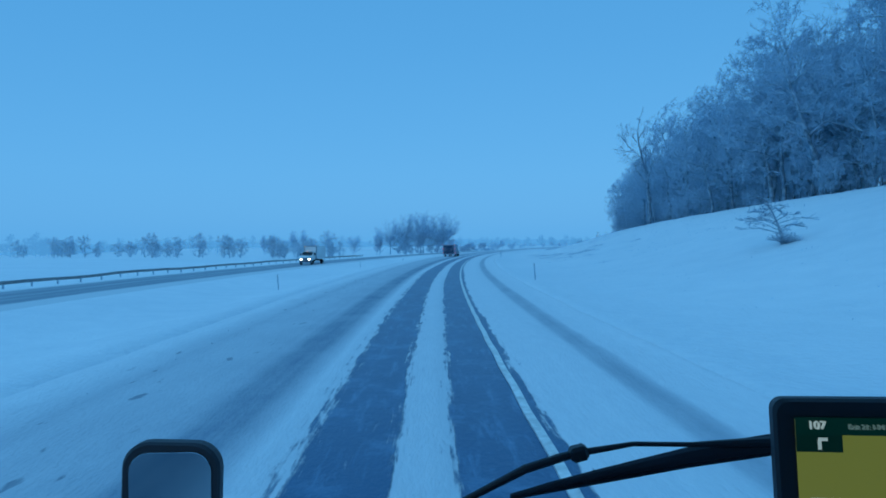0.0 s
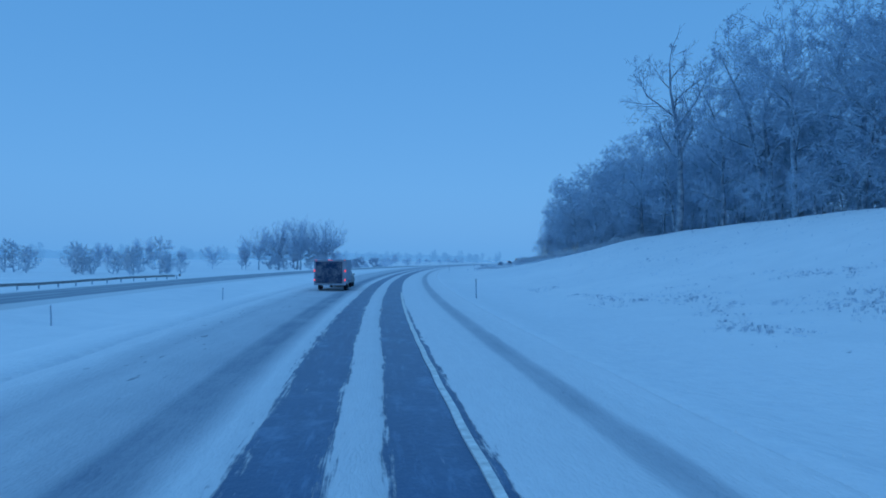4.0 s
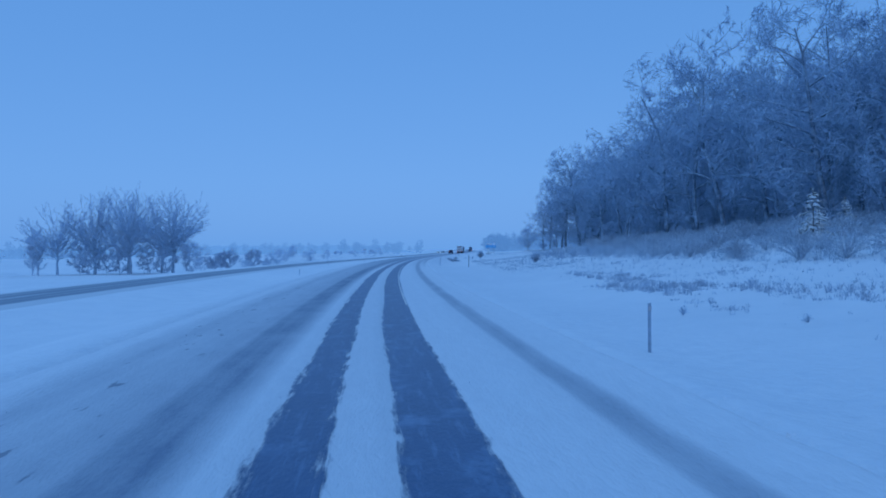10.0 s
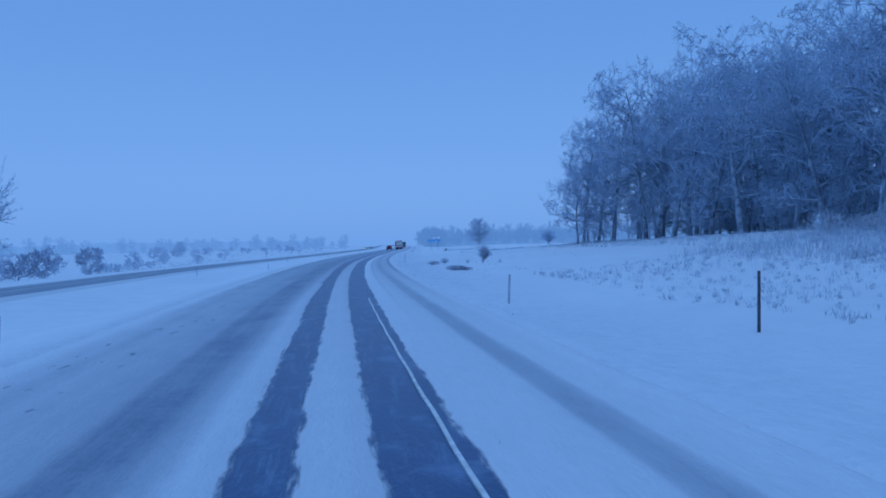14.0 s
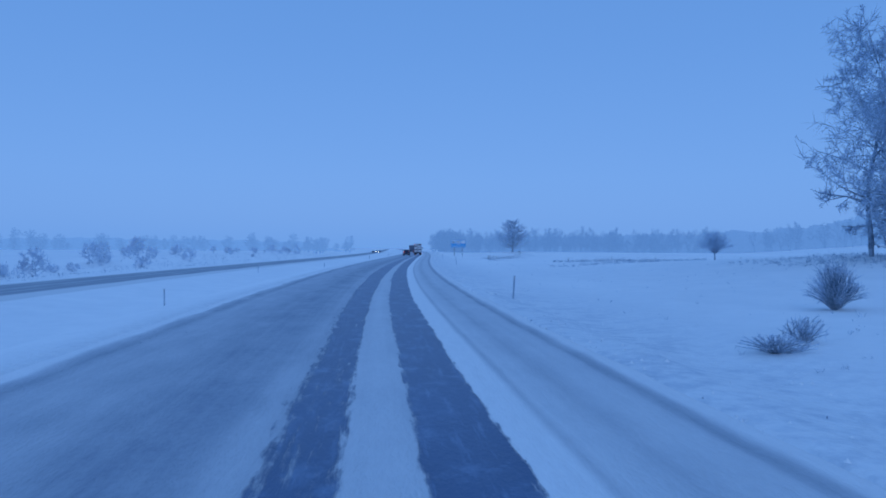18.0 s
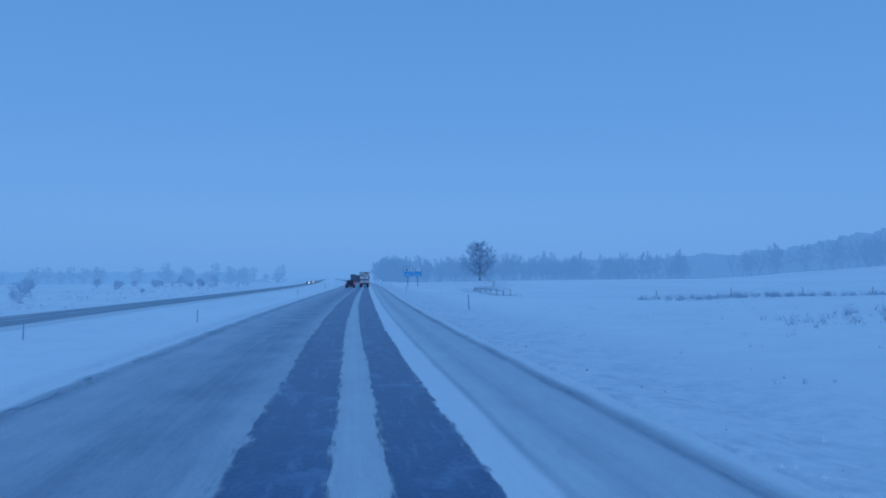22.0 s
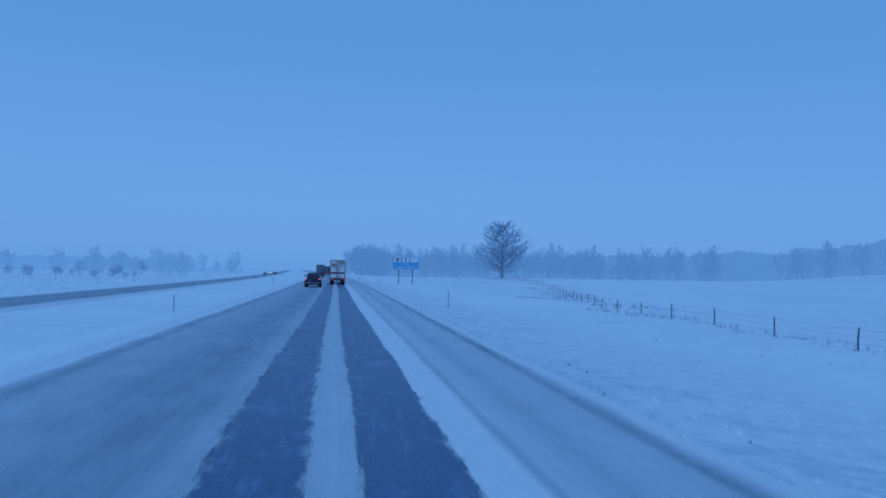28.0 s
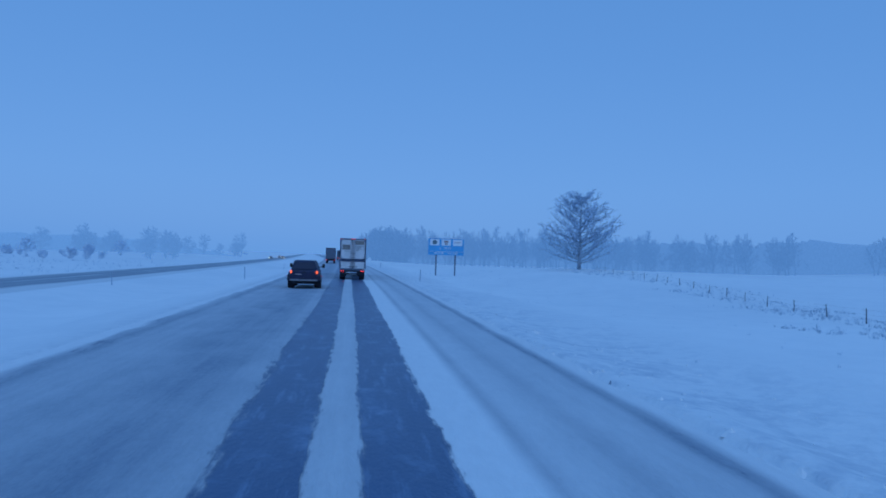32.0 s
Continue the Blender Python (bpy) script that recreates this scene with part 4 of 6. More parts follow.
def bent_tree(seed, s, lat, h, label):
    """A small wind-bent tree: a leaning stem and long, nearly level, layered limbs."""
    rnd = random.Random(seed)
    limbs = [([Vector((0.25, 0, -0.2)), Vector((0.2, 0, 0.25 * h)), Vector((-0.05, 0.05, 0.5 * h)), Vector((-0.35, 0.1, 0.75 * h)), Vector((-0.45, 0.1, h))], [0.11, 0.09, 0.07, 0.045, 0.015], 0)]
    stem = limbs[0][0]
    for i in range(24):
        f = 0.22 + 0.74 * (i + 0.5) / 24
        k = min(3, int(f * 4))
        p = stem[k].lerp(stem[k + 1], f * 4 - k)
        a = math.pi * (i % 2) + rnd.gauss(0, 0.75)
        ln = h * (0.98 - 0.52 * f) * rnd.uniform(0.75, 1.15) * (1.2 if i % 2 else 0.9)
        q = p + Vector((math.cos(a) * ln, math.sin(a) * ln, ln * rnd.uniform(-0.02, 0.3)))
        m = p.lerp(q, 0.5) + Vector((0, 0, 0.09 * ln))
        limbs.append(([p, m, q], [0.035, 0.022, 0.01], 1))
        for j in range(10):
            g = rnd.uniform(0.25, 1.0)
            x = p.lerp(m, g * 2) if g < 0.5 else m.lerp(q, g * 2 - 1)
            d = ((q - p).normalized() + Vector((rnd.gauss(0, 0.5), rnd.gauss(0, 0.5), rnd.gauss(0.1, 0.3)))).normalized()
            y = x + d * ln * rnd.uniform(0.14, 0.3)
            limbs.append(([x, y], [0.012, 0.008], 2))
            for _ in range(3):
                w = x.lerp(y, rnd.uniform(0.3, 1.0))
                limbs.append(([w, w + (d + Vector((rnd.gauss(0, 0.6), rnd.gauss(0, 0.6), rnd.gauss(0, 0.4)))).normalized() * 0.22], [0.008, 0.003], 3))
    root = tree_parts("small_tree", limbs, M_WOODBARK, M_BARETWIG, thick=1.0, least=0.014)
    root.matrix_basis = stand(s, lat)
    return tagged(root, label, "tree")


bent_tree(203, 45.2, 22.3, 3.0, "wind-bent little bare tree on the snowy bank")
lone("deciduous_tree", 207, 186, 42.3, 31, 11, 0.62, "very tall lone oak with forked snowy limbs before the wood", M_WOODBARK, M_BARETWIG, start=0.42, up=0.5, many=5, thick=1.2, group=FOREST, last=7, least=0.018)
OAKS = "group of big oaks beyond the other carriageway"
for i, (s, lat, h, sp) in enumerate(((446, -87, 28, 12), (452, -94, 27, 12), (444, -101, 29, 13), (455, -108, 27, 12), (448, -116, 28, 12), (440, -124, 24, 11))):
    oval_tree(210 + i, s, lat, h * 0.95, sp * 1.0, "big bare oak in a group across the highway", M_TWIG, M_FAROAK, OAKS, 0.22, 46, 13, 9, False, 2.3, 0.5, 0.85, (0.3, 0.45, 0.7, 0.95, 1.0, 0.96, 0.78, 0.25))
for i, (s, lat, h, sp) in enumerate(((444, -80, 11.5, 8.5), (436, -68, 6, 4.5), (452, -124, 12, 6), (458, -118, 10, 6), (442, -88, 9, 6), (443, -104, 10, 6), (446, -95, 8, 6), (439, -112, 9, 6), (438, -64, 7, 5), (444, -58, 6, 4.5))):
    lone("understory_tree", 220 + i, s, lat, h, sp, 0.15, "dense frosted small tree under the oaks, paled as if by haze", M_FAROAK, M_FAROAK, start=0.05, up=0.4, many=7, levels=3, thick=1.6, group=OAKS, least=0.06, last=12)
LINE = "lone trees along the far field edge"
for i, (s, lat, h, sp, up) in enumerate(((447, -157, 14.5, 11, 0.45), (447, -136, 17, 4.0, 0.85), (449, -139.5, 15, 3.5, 0.85), (470, -193, 12, 6, 0.5), (478, -222, 19, 7, 0.6), (484, -236, 19, 7, 0.6), (474, -250, 17, 6, 0.6), (480, -262, 16, 6, 0.6))):
    oval_tree(230 + i, s, lat, h, sp * 0.66, "bare tree at the far field edge, paled as if by haze", M_FARTREE, M_FARTREE, LINE, 0.08, 34, 9, 9, False, 4.0, 0.6, 0.75)
def fan_limbs(seed, h, spread, stems, foot=0.0, twigs=9):
    """Many thin stems that fan out from one foot, each with side twigs."""
    rnd = random.Random(seed)
    limbs = []
    if foot:
        limbs.append(([Vector((0, 0, -0.3)), Vector((0.02, 0, foot * 0.6)), Vector((0, 0.02, foot))], [0.09, 0.075, 0.06], 0))
    for i in range(stems):
        a, f = i * 2.4 + rnd.uniform(-0.3, 0.3), (i + 0.5) / stems
        tip = Vector((math.cos(a) * spread * f ** 0.6, math.sin(a) * spread * f ** 0.6, 1.0))
        tip = Vector((tip.x, tip.y, foot + (h - foot) * (1.0 - 0.72 * f ** 1.5))) * rnd.uniform(0.85, 1.05)
        base = Vector((rnd.gauss(0, 0.03), rnd.gauss(0, 0.03), foot - 0.05))
        bend = base.lerp(tip, 0.5) + Vector((rnd.gauss(0, 0.08), rnd.gauss(0, 0.08), 0.1 * h * f))
        limbs.append(([base, bend, tip], [0.018, 0.013, 0.008], 1))
        for j in range(twigs):
            g = rnd.uniform(0.3, 1.0)
            q = base.lerp(bend, g * 2) if g < 0.5 else bend.lerp(tip, g * 2 - 1)
            d = ((tip - base).normalized() + Vector((rnd.gauss(0, 0.8), rnd.gauss(0, 0.8), rnd.gauss(0, 0.5)))).normalized()
            limbs.append(([q, q + d * h * rnd.uniform(0.15, 0.3)], [0.008, 0.004], 2))
    return limbs


def fan_bush(name, seed, s, lat, h, spread, stems, label, category, foot=0.0, group="bushes on the roadside snow"):
    ob = tree_parts(name, fan_limbs(seed, h, spread, stems, foot), M_WOODBARK, M_TWIG, split=0 if foot else -1, thick=1.0, least=0.009) if foot else new(name)
    if not foot:
        limbs = fan_limbs(seed, h, spread, stems)
        v, f = limb_mesh([l for l in limbs if l[2] == 1], 4)
        mesh_ob("stems", v, f, M_WOODBARK, ob)
        v, f = limb_mesh([l for l in limbs if l[2] == 2], 3, 1.0, 0.009)
        mesh_ob("twigs", v, f, M_TWIG, ob)
    ob.matrix_basis = stand(s, lat, seed * 41 % 360)
    return tagged(ob, label, category, group)


fan_bush("shrub", 276, 45.0, 22.7, 0.8, 1.3, 80, "dark low bush at the foot of the bent tree", "bush")
fan_bush("shrub", 271, 386, 17.2, 1.75, 1.1, 120, "round leafless bush alone in the snow", "bush")
fan_bush("shrub", 272, 310, 19.5, 1.3, 1.0, 70, "leafless bush with snow caught in it", "bush")
fan_bush("shrub", 273, 377.5, 9.8, 0.42, 1.0, 70, "low flattened bush at the ditch", "bush")
fan_bush("shrub", 274, 378.6, 11.2, 0.7, 0.7, 40, "small dark bush by the ditch", "bush")
for i, (s, lat, h) in enumerate(((364.1, 10.3, 0.42), (363.2, 10.5, 0.4), (362.4, 10.6, 0.48), (361.6, 10.9, 0.44), (361.0, 11.2, 0.36))):
    fan_bush("shrub", 301 + i, s, lat, h, 0.75, 70, "low frosted bush in the roadside ditch", "bush")
fan_bush("small_tree", 275, 440.9, 38.0, 3.3, 2.2, 130, "small round bare tree alone in the field", "tree", 0.7, "")
BRUSHY = [proto(fan_limbs(281 + i, h, sp, st, 0.0, 9), 3, 1.0, 0.015) for i, (h, sp, st) in enumerate(((1.3, 2.0, 34), (1.0, 1.9, 30), (1.6, 1.7, 34)))]
spots = []
for i in range(430):
    s = rng.uniform(206, 345)
    near = float(np.interp(s, [206, 235, 250, 300, 345], [38, 31, 23, 26, 34]))
    spots.append((s, near + rng.random() ** 0.8 * (44 - near), rng.uniform(0.6, 1.25), rng.uniform(0, 6.28), i % 3))
joined_trees("brush_on_bank", BRUSHY, spots, M_BRUSH, "low snow-laden brush on the bank below the wood", "thicket")


def tuft(seed, h, spread, stems, twigs):
    """A small leafless bush."""
    ob = new("shrub")
    v, f = limb_mesh(fan_limbs(seed, h, spread, stems, 0.0, twigs), 3, 1.0, 0.013)
    mesh_ob("twigs", v, f, M_TWIG, ob)
    return ob


TUFT = tuft(291, 0.7, 0.5, 14, 7)
for i, (s, lat, k) in enumerate(((242.7, 11.1, 0.5), (246, 13.8, 0.4), (239, 13.4, 0.4), (250, 13.6, 0.6), (254, 14.2, 0.7), (249, 17.2, 0.7),
                                 (318, 22.6, 1.5), (321, 24.4, 1.4), (314, 23.8, 1.3), (310, 24.6, 1.6), (306, 22.2, 1.2), (303, 25.0, 1.5), (312, 26.8, 1.6), (373, 14.9, 0.8), (374.4, 13.4, 0.6), (372, 16.6, 0.6))):
    m = stand(s, lat, i * 71 % 360) @ Matrix.Scale(k, 4)
    ob = TUFT if i == 0 else copy_thing(TUFT, m)
    ob.matrix_basis = m
    tagged(ob, "small dark tuft of leafless brush in the snow", "bush", "tufts on the roadside snow")
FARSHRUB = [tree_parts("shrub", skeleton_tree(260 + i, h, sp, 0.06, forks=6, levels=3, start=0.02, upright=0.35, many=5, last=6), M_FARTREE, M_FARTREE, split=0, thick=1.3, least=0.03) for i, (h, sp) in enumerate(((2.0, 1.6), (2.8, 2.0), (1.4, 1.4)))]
for i in range(44):
    s = rng.uniform(430, 800)
    lat = -rng.uniform(56, 84) - (s - 430) * 0.03
    put_tree(FARSHRUB, "farshrub", i % 3, s, lat, rng.uniform(0.9, 2.2), "leafless frosted bush beyond the other carriageway, paled as if by haze", "bush", "bushes beyond the other carriageway")


def conifer(seed, h):
    """Small spruce: a stem and uneven, drooping, snow-laden boughs with side sprays."""
    rnd = random.Random(seed)
    root = new("spruce")
    part("trunk", tube([(0, 0, -0.2), (0.03, 0, h)], [0.07, 0.012], 6), M_BARK, root)
    verts, faces = [], []

    def spray(p, q, w):
        """A bough as a thin, ragged, drooping wedge."""
        d = (q - p).normalized()
        n = d.cross(Vector((0, 0, 1))).normalized() * w
        b = len(verts)
        m = p.lerp(q, rnd.uniform(0.45, 0.65)) + Vector((0, 0, 0.04))
        for c in (p, m + n * rnd.uniform(0.6, 1.2), m - n * rnd.uniform(0.6, 1.2), q, m + Vector((0, 0, 0.05)), m - Vector((0, 0, 0.06))):
            verts.append(tuple(c))
        faces.extend([(b, b + 1, b + 4), (b, b + 4, b + 2), (b + 1, b + 3, b + 4), (b + 4, b + 3, b + 2), (b, b + 5, b + 1), (b, b + 2, b + 5), (b + 1, b + 5, b + 3), (b + 5, b + 2, b + 3)])

    for t in range(int(h * 26)):
        f = rnd.random() ** 1.25
        z = 0.12 + f * (h - 0.15)
        a = rnd.uniform(0, 6.283)
        r = ((1 - f) ** 0.85 * h * 0.45 + 0.08) * rnd.uniform(0.45, 1.2)
        d = Vector((math.cos(a), math.sin(a), 0))
        tip = d * r + Vector((0, 0, z - r * rnd.uniform(0.1, 0.45)))
        spray(Vector((0, 0, z)), tip, 0.06 + 0.05 * (1 - f))
        for side in (-1, 1):
            g = rnd.uniform(0.4, 0.7)
            root_p = Vector((0, 0, z)).lerp(tip, g)
            e = Matrix.Rotation(side * rnd.uniform(0.5, 0.9), 3, "Z") @ d
            spray(root_p, root_p + e * r * 0.45 - Vector((0, 0, r * 0.16)), 0.05)
    mesh_ob("crown", verts, faces, M_NEEDLE, root)
    return root


SPRUCE = conifer(3, 3.4)
first_spruce = True
for s, lat, k in ((266, 31.2, 1.15), (271, 37.0, 0.8), (228, 33.5, 0.7), (262, 36.5, 0.8), (252, 38, 0.95), (244, 36, 0.65), (277, 38.5, 0.6)):
    m = stand(s, lat, s * 7) @ Matrix.Scale(k, 4)
    if first_spruce:
        SPRUCE.matrix_basis = m
        ob, first_spruce = SPRUCE, False
    else:
        ob = copy_thing(SPRUCE, m)
        ob.scale = (k,) * 3
    tagged(ob, "small spruce loaded with fresh snow below the wood", "spruce", "young spruces below the wood")


# ---- dry stalks, grass and clods that nobody could count ----
def tufts(name, areas, material, label, seed, thick=0.011, patchy=False):
    """Frosted stalks; areas: s0, s1, lat0, lat1, clumps, height, stalks."""
    rnd = random.Random(seed)
    verts, faces = [], []
    for s0, s1, l0, l1, clumps, height, stalks in areas:
        for _ in range(clumps):
            s, lat = rnd.uniform(s0, s1), rnd.uniform(l0, l1)
            k = rnd.uniform(0.35, 1.0)
            if patchy:
                there = float(value_noise(np.array(s / 4.5), np.array(lat / 2.2), seed) + 0.5 * value_noise(np.array(s / 1.3), np.array(lat / 0.8), seed + 1))
                if there < 0.12:
                    continue
                k = 0.3 + min(1.0, there) * rnd.uniform(0.5, 1.0)
            p = place(s, lat, -0.05)
            for _ in range(int(stalks * k) + 1):
                a, lean = rnd.uniform(0, 6.28), rnd.uniform(0.1, 0.75)
                h = height * k * rnd.uniform(0.5, 1.1)
                q = p + Vector((rnd.gauss(0, 0.16), rnd.gauss(0, 0.16), 0)) * height
                d = Vector((math.cos(a) * lean, math.sin(a) * lean, 1)).normalized()
                n = d.orthogonal().normalized() * thick
                o = d.cross(n)
                b = len(verts)
                for c in (q + n, q - n * 0.5 + o, q - n * 0.5 - o, q + d * h):
                    verts.append(tuple(c))
                faces += [(b, b + 1, b + 3), (b + 1, b + 2, b + 3), (b + 2, b, b + 3)]
                if rnd.random() < 0.5:
                    e = q + d * h * 0.6
                    g = (d + Vector((rnd.gauss(0, 0.7), rnd.gauss(0, 0.7), 0.1))).normalized() * h * 0.45
                    b = len(verts)
                    for c in (e + n * 0.7, e - n * 0.4 + o * 0.7, e - n * 0.4 - o * 0.7, e + g):
                        verts.append(tuple(c))
                    faces += [(b, b + 1, b + 3), (b + 1, b + 2, b + 3), (b + 2, b, b + 3)]
    return tagged(mesh_ob(name, verts, faces, material), label, "dry weeds", kind="stuff")


tufts("weeds_on_bank", [(10, 215, 10.5, 34, 1500, 0.16, 4), (60, 240, 20, 43, 1000, 0.22, 5)], M_WEED, "dry weeds poking through snow on the bank", 21)
tufts("grass_clumps_on_bank", [(84, 112, 12, 18.5, 1500, 0.2, 8), (92, 122, 17, 25, 1300, 0.22, 8), (108, 140, 11.5, 17, 900, 0.2, 8), (66, 150, 11.5, 30, 1100, 0.17, 6), (40, 100, 9.5, 22, 200, 0.16, 6), (120, 200, 24, 41, 420, 0.26, 9), (140, 232, 14, 30, 240, 0.2, 7)], M_BRUSH, "clumps of snowy dead grass on the bank", 27, 0.014, True)
tufts("brush_below_wood", [(222, 330, 24, 43, 3800, 0.75, 9), (215, 345, 17, 42, 2400, 0.35, 6), (330, 424, 30, 43, 1500, 0.5, 8), (285, 345, 24, 42, 1300, 1.5, 11)], M_WEED, "frosted brush along the foot of the wood", 22)
tufts("weeds_by_ditch", [(290, 345, 13, 24, 900, 0.45, 8), (340, 380, 9.5, 17, 160, 0.2, 6), (365, 400, 14, 26, 22, 0.4, 5), (225, 300, 12, 24, 260, 0.3, 5), (375, 470, 9, 30, 420, 0.2, 4)], M_WEED, "snowy weeds in the roadside ditch", 23)
tufts("grass_band_in_field", [(474, 482, 26, 85, 620, 0.7, 14), (446, 452, 20, 40, 160, 0.6, 10), (502, 545, 18.2, 20.6, 300, 0.3, 7), (545, 574, 21, 28, 320, 0.35, 8), (570, 590, 27, 32, 220, 0.36, 7), (586, 610, 31.5, 37.5, 240, 0.38, 7), (606, 655, 36.5, 43, 320, 0.38, 7), (640, 668, 36, 50, 160, 0.42, 8)], M_WEED, "band of dry grass along the field fence", 24)
tufts("brush_on_lower_bank", [(243, 262, 12.5, 17, 600, 0.4, 8), (250, 275, 15, 24, 700, 0.42, 8), (236, 252, 17, 25, 450, 0.4, 8), (262, 300, 16, 25, 400, 0.36, 8)], M_BRUSH, "patch of snowy dead brush low on the bank", 28, 0.015, True)
tufts("weeds_on_right_slope", [(470, 640, 9, 34, 420, 0.16, 4), (640, 700, 10, 26, 120, 0.25, 5)], M_WEED, "scattered dry stalks on the right slope", 25)
tufts("weeds_beyond_opposite_road", [(430, 760, -64, -42, 520, 0.7, 10), (470, 720, -80, -60, 260, 0.9, 10)], M_WEED, "dry weeds beyond the other carriageway", 26)


def clods(name, areas, label, seed, material):
    """Small uneven lumps of crusted snow and ice."""
    rnd = random.Random(seed)
    verts, faces = [], []
    for s0, s1, l0, l1, count, size in areas:
        for _ in range(count):
            s, lat = rnd.uniform(s0, s1), rnd.uniform(l0, l1)
            x, y = along(s, lat)
            z = float(ground_z(s, lat)) + 0.01
            r = size * rnd.uniform(0.4, 1.2)
            b = len(verts)
            for i in range(5):
                a = i * 1.257 + rnd.uniform(-0.3, 0.3)
                verts.append((float(x) + math.cos(a) * r * rnd.uniform(0.7, 1.3), float(y) + math.sin(a) * r * rnd.uniform(0.7, 1.6), z - 0.09))
            verts.append((float(x) + rnd.uniform(-0.3, 0.3) * r, float(y), z + r * rnd.uniform(0.2, 0.45)))
            faces += [(b + i, b + (i + 1) % 5, b + 5) for i in range(5)]
    return tagged(mesh_ob(name, verts, faces, material), label, "snow lumps", kind="stuff")


clods("snow_lumps", [(0, 620, 5.0, 7.0, 900, 0.05), (0, 620, -8.2, -6.6, 900, 0.06), (340, 640, 5.3, 9, 1500, 0.11), (0, 640, -6.75, -6.15, 1300, 0.08), (0, 340, 4.6, 6.5, 700, 0.06)], "crusted snow lumps thrown up along the shoulder", 31, M_SNOW)
# lumps beyond lat 5 are greyed in place of shading on white snow
clods("slush_lumps", [(0, 620, 1.75, 2.3, 160, 0.04), (0, 620, -6.1, -5.2, 200, 0.05), (300, 620, 2.5, 5, 90, 0.04), (320, 620, 5.1, 7.6, 380, 0.05), (300, 620, -6.7, -5.95, 1500, 0.06), (0, 300, -6.4, -5.4, 160, 0.05)], "grey slush lumps on the roadway, greyed for shading on the verge", 32, M_SLUSH)


# ---- roadside furniture ----
def delineator():
    root = new("delineator_post")
    bm = bmesh.new()
    prof = [(-0.045, 0.0), (-0.03, 0.018), (-0.012, 0.018), (-0.012, -0.012), (0.012, -0.012), (0.012, 0.018), (0.03, 0.018), (0.045, 0.0), (0.03, 0.008), (0.02, 0.006), (0.02, -0.02), (-0.02, -0.02), (-0.02, 0.006), (-0.03, 0.008)]
    lo = [bm.verts.new((x, y, -0.4)) for x, y in prof]
    hi = [bm.verts.new((x, y, 1.25)) for x, y in prof]
    n = len(prof)
    for i in range(n):
        bm.faces.new((lo[i], lo[(i + 1) % n], hi[(i + 1) % n], hi[i]))
    bm.faces.new(hi)
    bmesh.ops.recalc_face_normals(bm, faces=bm.faces)
    part("post", bm, M_POST, root)
    part("reflector", box((0.085, 0.012, 0.11), (0, -0.028, 1.12), 0.004), M_LOGO_C, root, "pale reflector plate")
    return root


POSTS = "delineator posts along the highway"
DEL = delineator()
spots = [(50, 6.9), (126, 6.3), (235.5, 6.9), (326, 7.2), (397.9, 7.2), (473.4, 9.2), (544.5, 8.2), (615, 7.6), (690, 7.4)]
spots += [(52, -12.5), (124, -19.5), (147, -15.5), (249.5, -18.8), (333, -16), (397, -22.2), (407.5, -14.1), (480, -13.3), (468, -21.7), (612.7, -23), (613.5, -10.5), (545.8, -11.5), (690, -13)]
for i, (s, lat) in enumerate(spots):
    m = stand(s, lat, (i * 53) % 9 - 4) @ pose(0, 0, 0, ((i * 37) % 7 - 3) * 0.9, ((i * 29) % 9 - 4) * 0.9, 0)
    ob = DEL if i == 0 else copy_thing(DEL, m)
    ob.matrix_basis = m
    tagged(ob, "grey metal delineator post standing in the snow", "marker post", POSTS)
POLE = new("stake")
part("post", tube([(0, 0, -0.4), (0.02, 0, 0.7), (0.05, 0.02, 1.6)], [0.045, 0.042, 0.038], 7), M_WOODPOST, POLE)
part("cap", box((0.13, 0.11, 0.05), (0.05, 0.02, 1.61), 0.015), M_SNOW, POLE, "cap of snow")
POLE.matrix_basis = stand(314, 10.8)
tagged(POLE, "dark wooden stake leaning in the roadside snow", "stake")


